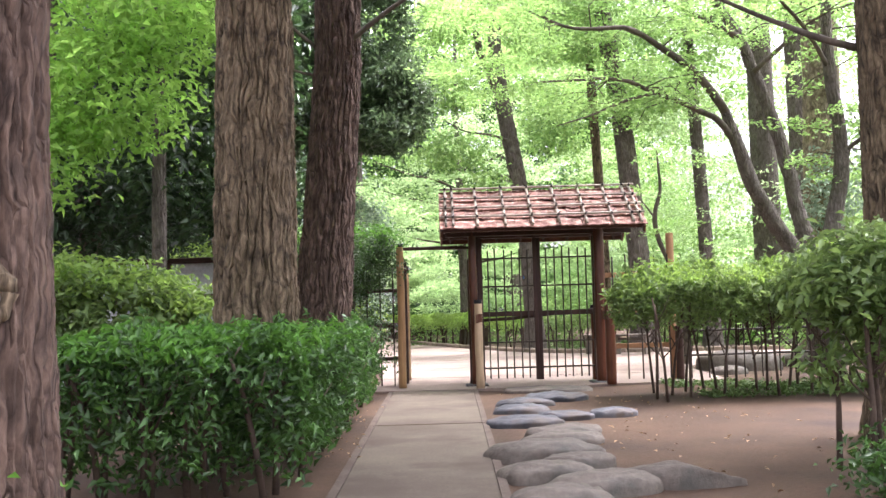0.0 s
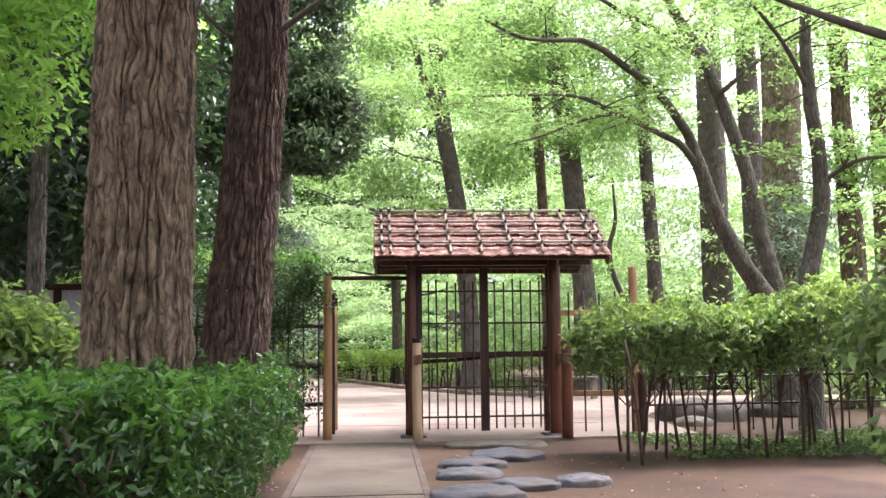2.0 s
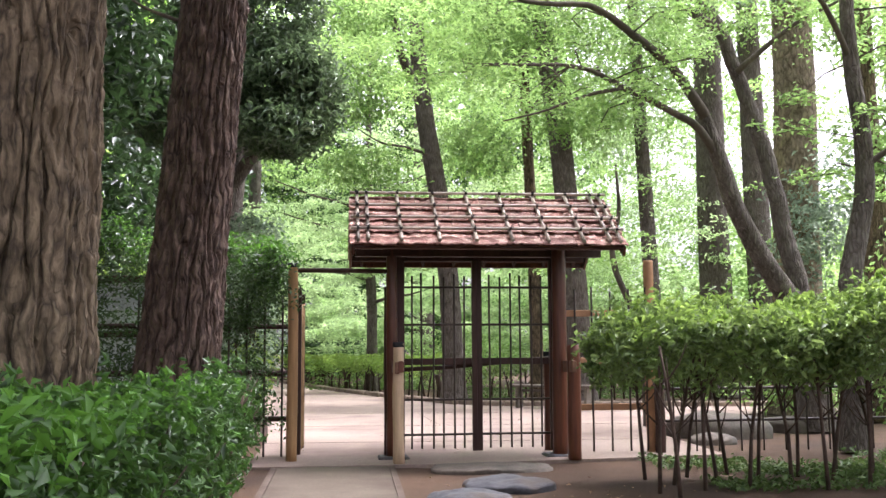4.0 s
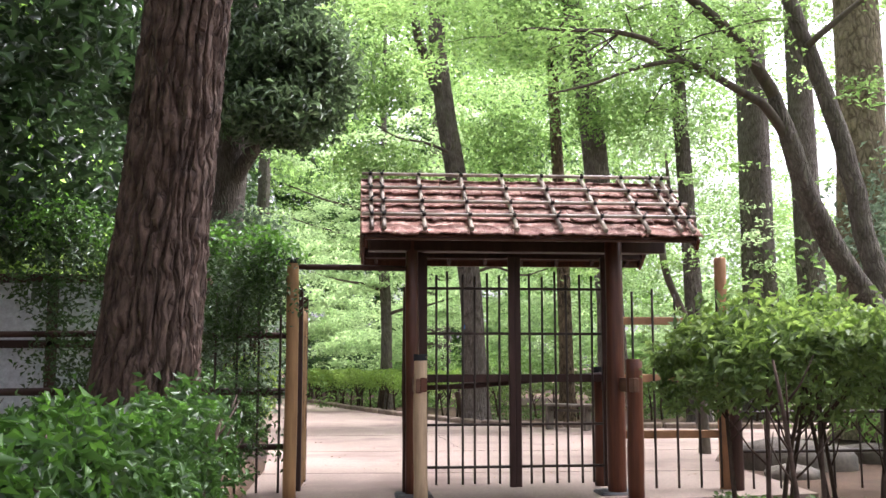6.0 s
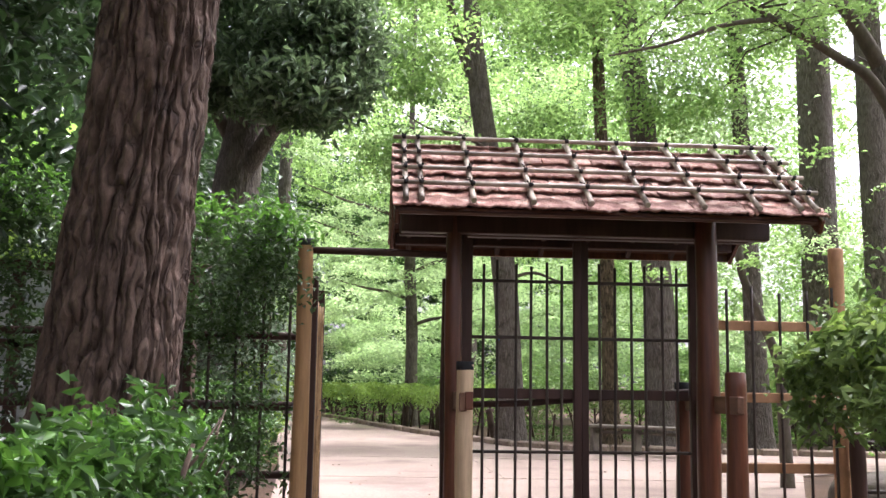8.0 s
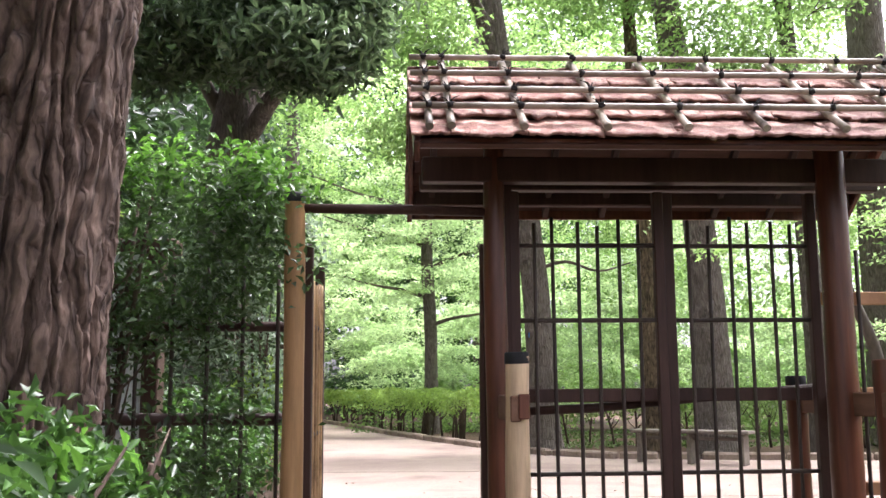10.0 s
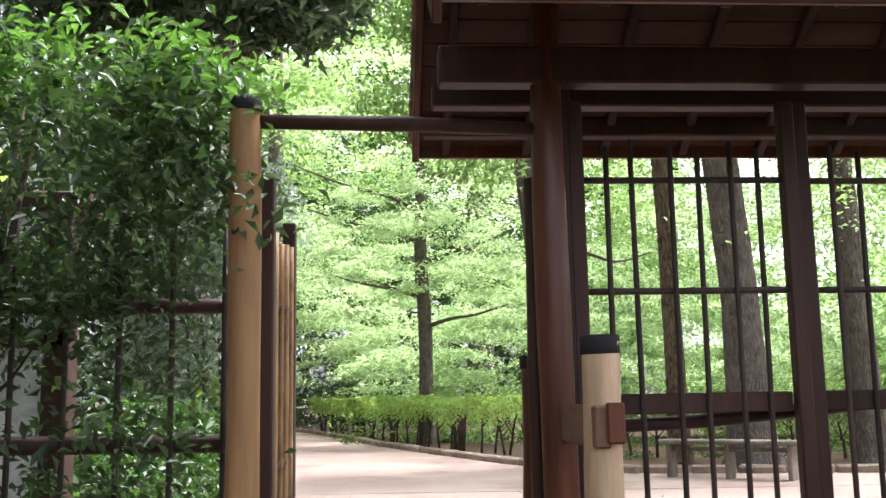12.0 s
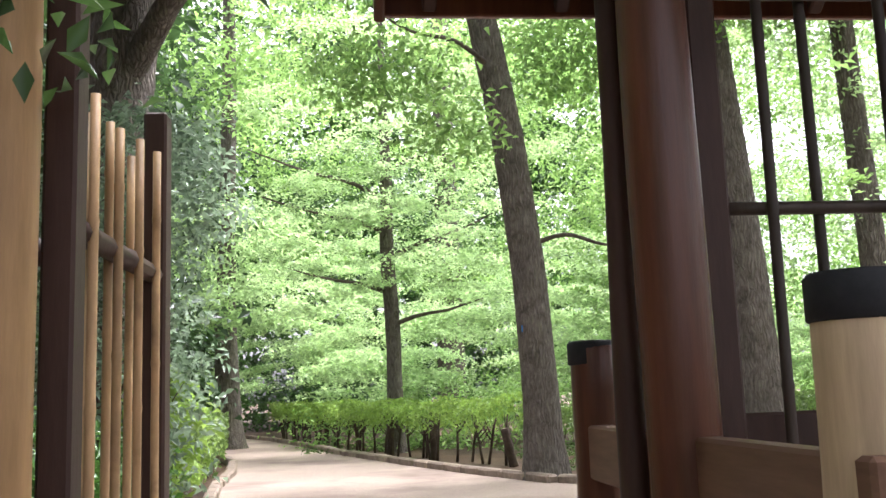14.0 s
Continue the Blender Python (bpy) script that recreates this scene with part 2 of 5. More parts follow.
def tube(pts, radii, seg=10, bm=None, smooth=True):
    """A round, tapered, bent rod."""
    bm = bm or bmesh.new()
    pts = [Vector(p) for p in pts]
    rings = []
    side = None
    for i, p in enumerate(pts):
        d = (pts[min(i + 1, len(pts) - 1)] - pts[max(i - 1, 0)]).normalized()
        if side is None:
            side = d.orthogonal().normalized()
        side = (side - d * side.dot(d)).normalized()
        up = d.cross(side)
        r = radii[i] if hasattr(radii, "__len__") else radii
        rings.append([bm.verts.new(p + (side * math.cos(a) + up * math.sin(a)) * r)
                      for a in (2 * math.pi * k / seg for k in range(seg))])
    for a, b in zip(rings, rings[1:]):
        for k in range(seg):
            f = bm.faces.new((a[k], a[(k + 1) % seg], b[(k + 1) % seg], b[k]))
            f.smooth = smooth
    bm.faces.new(rings[0][::-1])
    bm.faces.new(rings[-1])
    return bm


def box(size, at=(0, 0, 0), bevel=0.006, bm=None, rot=None):
    """A board or beam with eased edges."""
    own = bmesh.new()
    bmesh.ops.create_cube(own, size=1.0)
    bmesh.ops.scale(own, vec=size, verts=own.verts)
    if bevel:
        bmesh.ops.bevel(own, geom=own.edges[:], offset=bevel, segments=1, affect="EDGES")
    m = Matrix.Translation(at) @ (rot or Matrix())
    bmesh.ops.transform(own, matrix=m, verts=own.verts)
    if bm is None:
        return own
    me = bpy.data.meshes.new("tmp")
    own.to_mesh(me)
    own.free()
    bm.from_mesh(me)
    bpy.data.meshes.remove(me)
    return bm


def log(h, r0, r1, seg=20, wob=0.006, seed=0):
    """An upright log with softly uneven sides and an eased top."""
    pts, radii = [], []
    for i in range(13):
        t = i / 12
        pts.append((wob * math.sin(5 * t + seed), wob * math.cos(4 * t + 2 * seed), h * t * 0.992))
        radii.append(r0 + (r1 - r0) * t + 0.002 * math.sin(11 * t + seed))
    pts.append((pts[-1][0], pts[-1][1], h))
    radii.append(radii[-1] * 0.9)
    return tube(pts, radii, seg)


def bamboo(p0, p1, r, every=0.28, seg=8, phase=0.1):
    """A cane with swollen nodes."""
    a, b = Vector(p0), Vector(p1)
    length = (b - a).length
    stops = [0.0]
    s = phase
    while s < length - 0.02:
        stops += [s - 0.012, s, s + 0.012]
        s += every
    stops.append(length)
    stops = sorted(q for q in set(stops) if 0 <= q <= length)
    pts = [a + (b - a) * (q / length) for q in stops]
    radii = [r * (1.16 if abs((q - phase) / every - round((q - phase) / every)) < 0.02 and 0 < q < length else 1.0) for q in stops]
    return tube(pts, radii, seg)


def np_mesh(name, verts, tris):
    me = bpy.data.meshes.new(name)
    nv, nf = len(verts), len(tris)
    me.vertices.add(nv)
    me.vertices.foreach_set("co", np.asarray(verts, dtype=np.float32).ravel())
    k = tris.shape[1]
    me.loops.add(nf * k)
    me.loops.foreach_set("vertex_index", np.asarray(tris, dtype=np.int32).ravel())
    me.polygons.add(nf)
    me.polygons.foreach_set("loop_start", np.arange(0, nf * k, k, dtype=np.int32))
    me.update(calc_edges=True)
    return me


def unit(v):
    return v / np.maximum(np.linalg.norm(v, axis=1, keepdims=True), 1e-9)


def leaves_mesh(name, at, normal, size, width=0.45, fold=0.12, droop=0.15, spread=0.5):
    """Many single leaves: folded blades round the given places, each facing about its normal."""
    n = len(at)
    nrm = unit(normal + rng.normal(0, spread, (n, 3)))
    ax = unit(np.cross(nrm, rng.normal(0, 1, (n, 3))))
    bx = np.cross(nrm, ax)
    s = (size * rng.uniform(0.65, 1.3, n))[:, None]
    base = at - ax * s * 0.5
    tip = at + ax * s * 0.5 - nrm * s * droop
    mid = at + nrm * s * fold * 0.2
    left = mid + bx * s * width * 0.5 + nrm * s * fold
    right = mid - bx * s * width * 0.5 + nrm * s * fold
    verts = np.stack([base, left, tip, right], 1).reshape(-1, 3)
    i = np.arange(n)[:, None] * 4
    tris = np.concatenate([i + np.array([[0, 2, 1]]), i + np.array([[0, 3, 2]])], 1).reshape(-1, 3)
    return np_mesh(name, verts, tris)


def clump_points(clumps, twig=0.25, flat=0.5, per=26, shell=0.6):
    """Leaf places gathered in sprays: clumps are (x, y, z, rx, ry, rz, number of leaves)."""
    out, nrm = [], []
    for x, y, z, rx, ry, rz, n in clumps:
        k = max(1, int(n / per))
        d = unit(rng.normal(0, 1, (k, 3)))
        rad = rng.uniform(0, 1, (k, 1)) ** (1 / 3.0)
        rad = rad * (1 - shell) + shell * rng.uniform(0.72, 1.06, (k, 1))
        c = d * rad * np.array([rx, ry, rz]) + np.array([x, y, z])
        own = np.repeat(c, per, 0)
        off = rng.normal(0, 1, (k * per, 3)) * np.array([twig, twig, twig * flat])
        out.append(own + off)
        nrm.append(np.repeat(d, per, 0) * 0.55 + np.array([0, 0, 0.8]))
    return np.concatenate(out), np.concatenate(nrm)


def spray_points(sprays, per=60, thick=0.05):
    """Level sprays of leaves as on maples: (x, y, z, radius, leaves)."""
    out, nrm = [], []
    for x, y, z, r, n in sprays:
        a, q = rng.uniform(0, 2 * math.pi, n), np.sqrt(rng.uniform(0, 1, n)) * r
        lobe = 0.65 + 0.35 * np.sin(a * rng.integers(3, 6) + rng.uniform(0, 6))
        q = q * lobe
        tilt = rng.normal(0, 0.12, 2)
        p = np.stack([q * np.cos(a), q * np.sin(a), np.zeros(n)], 1)
        p[:, 2] = p[:, 0] * tilt[0] + p[:, 1] * tilt[1] - 0.10 * q * q / max(r, 0.1) + rng.normal(0, thick, n)
        out.append(p + np.array([x, y, z]))
        nrm.append(np.tile(np.array([[0, 0, 1.0]]), (n, 1)))
    return np.concatenate(out), np.concatenate(nrm)


def bark_trunk(pts, radii, seg=28, rings=60, ridge=0.02, count=16, seed=0.0, flare=0.0):
    """A trunk with long wavering ridges and furrows cut into its round."""
    pts = np.array(pts, float)
    radii = np.array(radii, float)
    s = np.concatenate([[0], np.cumsum(np.linalg.norm(np.diff(pts, axis=0), axis=1))])
    u = np.linspace(0, s[-1], rings)
    c = np.stack([np.interp(u, s, pts[:, k]) for k in range(3)], 1)
    ker = np.ones(5) / 5
    for k in range(2):
        pad = np.concatenate([[c[0, k]] * 2, c[:, k], [c[-1, k]] * 2])
        c[:, k] = np.convolve(pad, ker, "valid")
    r = np.interp(u, s, radii)
    r = r * (1 + flare * np.exp(-u / 0.45))
    verts = []
    for i in range(rings):
        z = u[i]
        for j in range(seg):
            a = 2 * math.pi * j / seg
            ca, sa = math.cos(a), math.sin(a)
            w = noise.noise(Vector((ca * 2.2, sa * 2.2, z * 1.2 + seed))) + 0.55 * noise.noise(Vector((ca * 6, sa * 6, z * 3.2 + seed)))
            ph = count * a / (2 * math.pi) + 1.3 * w
            p = abs(math.sin(math.pi * ph))
            cut = noise.noise(Vector((ca * count / 4, sa * count / 4, z * 5.5 + seed)))
            rough = noise.noise(Vector((ca * r[i] * 40, sa * r[i] * 40, z * 22 + seed)))
            h = ridge * (min(1.0, 1.7 * p) - 0.8 + 0.55 * cut + 0.3 * rough)
            root = flare * 0.35 * r[i] * math.exp(-z / 0.3) * math.sin(5 * a + seed)
            q = r[i] + h + root
            verts.append((c[i][0] + q * ca, c[i][1] + q * sa, c[i][2]))
    i = np.arange(rings - 1)[:, None] * seg
    j = np.arange(seg)[None, :]
    k = (j + 1) % seg
    quads = np.stack([i + j, i + k, i + seg + k, i + seg + j], -1).reshape(-1, 4)
    me = np_mesh("trunk", np.array(verts), quads)
    me.shade_smooth()
    return me


def limb(path, r0, r1, parent, material=None, name="limb", origin=(0, 0, 0)):
    o = Vector(origin)
    fine, rad = [], []
    m = len(path)
    P = [Vector(p) - o for p in path]
    for i in range(m - 1):
        a, b, c, d = P[max(i - 1, 0)], P[i], P[i + 1], P[min(i + 2, m - 1)]
        for q in range(4):
            t = q / 4
            v = 0.5 * ((2 * b) + (c - a) * t + (2 * a - 5 * b + 4 * c - d) * t * t + (3 * b - a - 3 * c + d) * t ** 3)
            fine.append(v + Vector((noise.noise(v * 2.1), noise.noise(v * 2.1 + Vector((9, 0, 0))), noise.noise(v * 2.3 + Vector((0, 5, 0))))) * r0 * 0.35)
            rad.append(r0 + (r1 - r0) * (i + t) / (m - 1))
    fine.append(P[-1])
    rad.append(r1)
    return part(name, tube(fine, rad, 9), material or LIMB, parent)


# ---- ground, paths ----
def sheet(x0, x1, y0, y1, nx, ny, height):
    xs, ys = np.linspace(-1, 1, nx), np.linspace(-1, 1, ny)
    xs = (x0 + x1) / 2 + (x1 - x0) / 2 * np.sign(xs) * np.abs(xs) ** 3
    ys = (y0 + y1) / 2 + (y1 - y0) / 2 * np.sign(ys) * np.abs(ys) ** 3
    v = [(x, y, height(x, y)) for y in ys for x in xs]
    i = np.arange(ny - 1)[:, None] * nx
    j = np.arange(nx - 1)[None, :]
    q = np.stack([i + j, i + j + 1, i + nx + j + 1, i + nx + j], -1).reshape(-1, 4)
    return np_mesh("ground", np.array(v), q)


def ground_height(x, y):
    on_path = -1.3 < x < 0.9 and y < 15
    bump = 0.0 if on_path else 0.02 * noise.noise(Vector((x * 0.7, y * 0.7, 0))) + 0.008 * noise.noise(Vector((x * 3, y * 3, 4)))
    return -0.03 + bump


gm = sheet(-900, 900, -890, 918, 190, 190, ground_height)
gm.shade_smooth()
gm.materials.append(SOIL)
tagged(new("ground", gm), "bare brown trodden garden soil", "ground", kind="structure")

# concrete walk up to the gate, one slab a part
walkway = thing("walkway", 0, 0, 0, "worn concrete slab path leading to the gate", "path", kind="structure")
for y0, y1 in ((-6.4, -2.4), (-2.4, 1.7), (1.7, 5.65), (5.65, 9.70), (9.70, 13.95)):
    rx = lambda y: 0.35 + 0.018 * (y - 5.0)
    bm = bmesh.new()
    a = 0.012
    top = [(-0.64, y0 + a), (rx(y0), y0 + a), (rx(y1), y1 - a), (-0.64, y1 - a)]
    vs = [bm.verts.new((x, y, 0.0)) for x, y in top]
    lo = [bm.verts.new((x, y, -0.12)) for x, y in top]
    bm.faces.new(vs)
    for k in range(4):
        bm.faces.new((vs[k], lo[k], lo[(k + 1) % 4], vs[(k + 1) % 4]))
    bmesh.ops.bevel(bm, geom=[e for e in bm.edges if abs(e.verts[0].co.z) < 1e-6 and abs(e.verts[1].co.z) < 1e-6], offset=0.012, segments=2, affect="EDGES")
    part("slab", bm, CONCRETE, walkway)
for side in (-1, 1):
    for y0, y1 in ((-6.4, -2.4), (-2.4, 1.7), (1.7, 5.65), (5.65, 9.70), (9.70, 13.95)):
        x0 = -0.665 if side < 0 else 0.375 + 0.018 * (y0 - 5.0)
        x1 = -0.665 if side < 0 else 0.375 + 0.018 * (y1 - 5.0)
        bm = tube([(x0, y0 + 0.01, -0.03), (x1, y1 - 0.01, -0.03)], 0.042, 4, smooth=False)
        part("edging_strip", bm, EDGING, walkway)

# pinkish paved court beyond the gate, bounded by a kerb of stones
KERB_LINE = [(-4.6, 49.0), (-3.3, 45.0), (-2.2, 42.0), (-0.95, 37.3), (-0.05, 33.3), (0.95, 29.9), (1.85, 27.2), (2.5, 25.5), (3.4, 24.5), (4.8, 24.1), (8.0, 23.4), (14.0, 22.5)]
LEFT_LINE = [(-0.95, 13.96), (-0.95, 17.0), (-1.15, 20.0), (-1.47, 23.3), (-1.75, 26.5), (-1.85, 29.0), (-2.1, 31.5), (-2.6, 34.0), (-3.6, 38.0), (-5.0, 43.0), (-6.2, 48.0)]
bm = bmesh.new()
outline = LEFT_LINE + KERB_LINE + [(14.0, 21.5), (8.0, 21.3), (5.6, 20.0), (4.5, 17.5), (4.3, 14.4), (1.0, 13.96)]
bm.faces.new([bm.verts.new((x, y, 0.004)) for x, y in outline])
ex = bmesh.ops.extrude_face_region(bm, geom=bm.faces[:])
bmesh.ops.translate(bm, vec=(0, 0, -0.1), verts=[g for g in ex["geom"] if isinstance(g, bmesh.types.BMVert)])
bmesh.ops.recalc_face_normals(bm, faces=bm.faces)
solid("court_paving", bm, PINK_PAVING, "smooth pinkish paved path curving beyond the gate", "path", kind="structure")


joints = thing("paving_joints", 0, 0, 0, "narrow dark joints across the pinkish paving", "joint", kind="structure")
for a, b in (((-1.05, 16.6), (4.3, 16.4)), ((-1.1, 19.4), (5.2, 19.1)), ((-1.35, 22.6), (7.6, 22.0)), ((1.15, 16.55), (1.6, 19.25)), ((1.6, 19.25), (1.5, 22.4))):
    pts = [(a[0] + (b[0] - a[0]) * k / 6 + 0.012 * math.sin(k * 2.2), a[1] + (b[1] - a[1]) * k / 6 + 0.012 * math.sin(k * 1.7), 0.002) for k in range(7)]
    part("joint", tube(pts, 0.007, 4, smooth=False), KERB, joints)


def along(line, step):
    pts = [Vector((x, y, 0)) for x, y in line]
    out, carry = [], 0.0
    for a, b in zip(pts, pts[1:]):
        d = (b - a).length
        s = carry
        while s < d:
            out.append((a + (b - a) * (s / d), (b - a).normalized()))
            s += step
        carry = s - d
    return out


def kerb_row(name, line, step, w, h, label):
    top = thing(name, 0, 0, 0, label, "kerb", kind="structure")
    for k, (p, d) in enumerate(along(line, step)):
        q = p + d * step * 0.5
        bm = box((step * 0.94, w, h + 0.1), (0, 0, (h - 0.1) / 2), 0.025)
        for v in bm.verts:
            v.co += Vector((noise.noise(v.co * 9 + q), noise.noise(v.co * 9 + q * 2), noise.noise(v.co * 9 - q))) * 0.018
        ob = part("kerb_stone", bm, KERB, top)
        ob.matrix_basis = Matrix.Translation((q.x, q.y, 0.0)) @ pose(0, 0, 0, 0, 0, math.degrees(math.atan2(d.y, d.x)) + rng.normal(0, 1.5))


kerb_row("kerb_right", KERB_LINE, 0.62, 0.16, 0.11, "low kerb of rough brown stones along the paving")
kerb_row("kerb_left", LEFT_LINE[3:], 0.6, 0.15, 0.10, "low kerb of pale rough stones along the paving")


# ---- stepping stones ----
def stone(x, y, sx, sy, h, turn, material, label, seed):
    bm = bmesh.new()
    bmesh.ops.create_icosphere(bm, subdivisions=4, radius=1.0)
    for v in bm.verts:
        c = v.co.copy()
        f = 1 + 0.20 * noise.noise(c * 1.1 + Vector((seed, 0, 0))) + 0.06 * noise.noise(c * 3.1 + Vector((seed, 3, 0)))
        c *= f
        sq = (abs(c.x) ** 3 + abs(c.y) ** 3) ** (1 / 3)
        rd = math.hypot(c.x, c.y)
        k = rd / max(sq, 1e-4)
        z = math.copysign(abs(c.z) ** 0.5, c.z)
        v.co = Vector((c.x * sx * (0.5 + 0.5 * k), c.y * sy * (0.5 + 0.5 * k), z * h + 0.02 * noise.noise(Vector((c.x * 3, c.y * 3, seed)))))
    for f in bm.faces:
        f.smooth = True
    if label.startswith("pointed"):
        for v in bm.verts:
            u = v.co.x / sx
            v.co.y *= 1.0 - 0.55 * max(0.0, u)
            v.co.z = min(v.co.z, h * (0.95 - 0.5 * abs(u + 0.15) - 0.25 * v.co.y / sy)) * (1.0 - 0.35 * max(0.0, u)) + 0.012 * noise.noise(v.co * 9.0)
    ob = solid("stepping_stone", bm, material, label, "stone", group="stepping stones beside the path")
    ob.matrix_basis = pose(x, y, -0.03, 0, 0, turn)
    return ob


GREY, DARK = "rounded grey-brown stepping stone set in the soil", "flat dark slate stepping stone set in the soil"
STONES = [
    (0.72, 5.75, 0.30, 0.20, 0.12, 5, STONE, GREY), (1.03, 6.15, 0.36, 0.20, 0.13, -4, STONE, GREY),
    (0.72, 6.62, 0.32, 0.20, 0.13, 3, STONE, GREY), (1.0, 7.02, 0.26, 0.17, 0.12, -6, STONE, GREY),
    (0.80, 7.55, 0.44, 0.27, 0.14, 8, STONE, GREY), (1.05, 8.35, 0.36, 0.16, 0.10, -3, STONE, GREY),
    (1.15, 8.95, 0.36, 0.17, 0.09, 3, STONE, GREY), (0.86, 9.75, 0.36, 0.27, 0.09, 12, SLATE, DARK),
    (1.35, 10.25, 0.30, 0.22, 0.08, -10, SLATE, DARK), (1.83, 10.35, 0.24, 0.18, 0.09, 6, SLATE, DARK),
    (0.93, 10.95, 0.30, 0.24, 0.09, 4, SLATE, DARK), (1.05, 11.75, 0.34, 0.28, 0.09, -7, SLATE, DARK),
    (1.50, 12.55, 0.38, 0.42, 0.08, 15, SLATE, DARK), (1.55, 13.75, 0.62, 0.32, 0.07, 2, STONE, "broad flat worn stone at the foot of the gate"),
    (1.52, 6.32, 0.40, 0.19, 0.16, -10, STONE, "pointed grey-brown rock beside the stepping stones"),
]
for k, (x, y, sx, sy, h, turn, mtl, lab) in enumerate(STONES):
    stone(x - 0.02, y - 0.13, sx, sy, h, turn, mtl, lab, 3.7 * k)
for k, (x, y, sx, sy, h) in enumerate(((5.2, 16.9, 0.72, 0.45, 0.34), (6.6, 17.6, 0.5, 0.4, 0.22), (4.75, 15.9, 0.3, 0.25, 0.14))):
    ob = stone(x, y, sx, sy, h, 20 * k, STONE, "large rough grey boulder behind the low fence", 70 + 5.1 * k)
    ob.name, ob["category"] = "boulder", "rock"
    ob["group"] = "boulders behind the fence"


# ---- the roofed gate ----
GX0, GX1, GY = 0.59, 2.45, 14.60
gate = thing("roofed_gate", GX0, GY, 0, "rustic dark log gate with bark roof under bamboo battens", "gate")
GO = Vector((GX0, GY, 0))
W = GX1 - GX0
part("post", log(2.56, 0.068, 0.058, 22, 0.006, 1), REDWOOD, gate, "dark red-brown round log post").location = (-0.015, 0, 0)
part("post", log(2.56, 0.088, 0.078, 22, 0.006, 4), REDWOOD, gate, "dark red-brown round log post").location = (W + 0.01, -0.06, 0)
for k, x in enumerate((0, W)):
    bm = box((0.34, 0.34, 0.06), (x, 0.0, 0.0), 0.02)
    part("post_footing", bm, SLATE, gate)

RIDGE_Y, RIDGE_Z, EAVE_F, EAVE_B, EAVE_Z = 14.68 - GY, 2.905, 13.80 - GY, 15.57 - GY, 2.295
X0, X1 = 0.12 - GX0, 3.02 - GX0


def beam(name, y, z, sy, sz, x0, x1, material, label=""):
    return part(name, box((x1 - x0, sy, sz), ((x0 + x1) / 2, y, z), 0.008), material, gate, label)


beam("lintel", 0.0, 2.30, 0.10, 0.14, X0 + 0.05, X1 - 0.05, DARKWOOD)
beam("rear_lintel", 0.42, 2.32, 0.09, 0.10, X0 + 0.05, X1 - 0.05, DARKWOOD)
beam("rear_purlin", EAVE_B - 0.14, 2.30, 0.08, 0.09, X0 + 0.03, X1 - 0.03, DARKWOOD)
beam("front_purlin", EAVE_F + 0.24, 2.40, 0.07, 0.07, X0 + 0.03, X1 - 0.03, DARKWOOD)
beam("ridge_beam", RIDGE_Y, 2.79, 0.09, 0.12, X0 + 0.03, X1 - 0.03, DARKWOOD)
for side, e in (("front", EAVE_F), ("rear", EAVE_B)):
    span = Vector((0, e - RIDGE_Y, EAVE_Z - RIDGE_Z))
    ln = span.length
    ang = math.atan2(span.z, span.y)
    rot = Matrix.Rotation(ang, 4, "X")
    n = 9
    for k in range(n):
        w = ln / n
        c = Vector((0, RIDGE_Y, RIDGE_Z - 0.055)) + span.normalized() * (w * (k + 0.5))
        part("roof_board", box((X1 - X0 - 0.04, w * 0.97, 0.02), ((X0 + X1) / 2, c.y, c.z), 0.003, rot=rot), UNDERWOOD, gate)
    for k in range(8):
        x = X0 + 0.14 + (X1 - X0 - 0.28) * k / 7
        reach = 0.985 if side == "rear" else 0.90
        c = Vector((x, RIDGE_Y, RIDGE_Z - 0.088)) + span.normalized() * (ln * 0.5 * reach)
        part("rafter", box((0.04, ln * reach, 0.045), c, 0.006, rot=rot), DARKWOOD, gate)
    for x in (X0 + 0.0, X1 - 0.0):
        c = Vector((x, RIDGE_Y, RIDGE_Z - 0.085)) + span.normalized() * (ln * 0.5)
        part("barge_board", box((0.03, ln, 0.11), c, 0.006, rot=rot), REDWOOD, gate)
    deep = 0.05 if side == "front" else 0.095
    part("fascia", box((X1 - X0 + 0.02, 0.025, deep), ((X0 + X1) / 2, e + (0.03 if e < 0 else -0.014), EAVE_Z - 0.01 - deep / 2), 0.005), REDWOOD, gate)


# bark sheets, one a part, lapped in four courses a slope
def bark_sheet(w, l, seed):
    bm = bmesh.new()
    nx, ny = 30, 10
    grid = []
    for j in range(ny):
        row = []
        for i in range(nx):
            x, y = w * (i / (nx - 1) - 0.5), l * (j / (ny - 1) - 0.5)
            if j == ny - 1:
                y += 0.03 * noise.noise(Vector((x * 9 + seed, seed, 0))) + 0.03 * noise.noise(Vector((x * 37, seed, 2)))
            if i in (0, nx - 1):
                x += 0.006 * noise.noise(Vector((y * 20, seed, 5)))
            z = 0.010 * noise.noise(Vector((x * 5 + seed, y * 9, 1))) + 0.014 * noise.noise(Vector((x * 14, y * 40, seed)))
            row.append(bm.verts.new((x, y, z)))
        grid.append(row)
    for j in range(ny - 1):
        for i in range(nx - 1):
            f = bm.faces.new((grid[j][i], grid[j][i + 1], grid[j + 1][i + 1], grid[j + 1][i]))
            f.smooth = True
    ex = bmesh.ops.extrude_face_region(bm, geom=bm.faces[:])
    bmesh.ops.translate(bm, vec=(0, 0, -0.014), verts=[g for g in ex["geom"] if isinstance(g, bmesh.types.BMVert)])
    bmesh.ops.recalc_face_normals(bm, faces=bm.faces)
    return bm


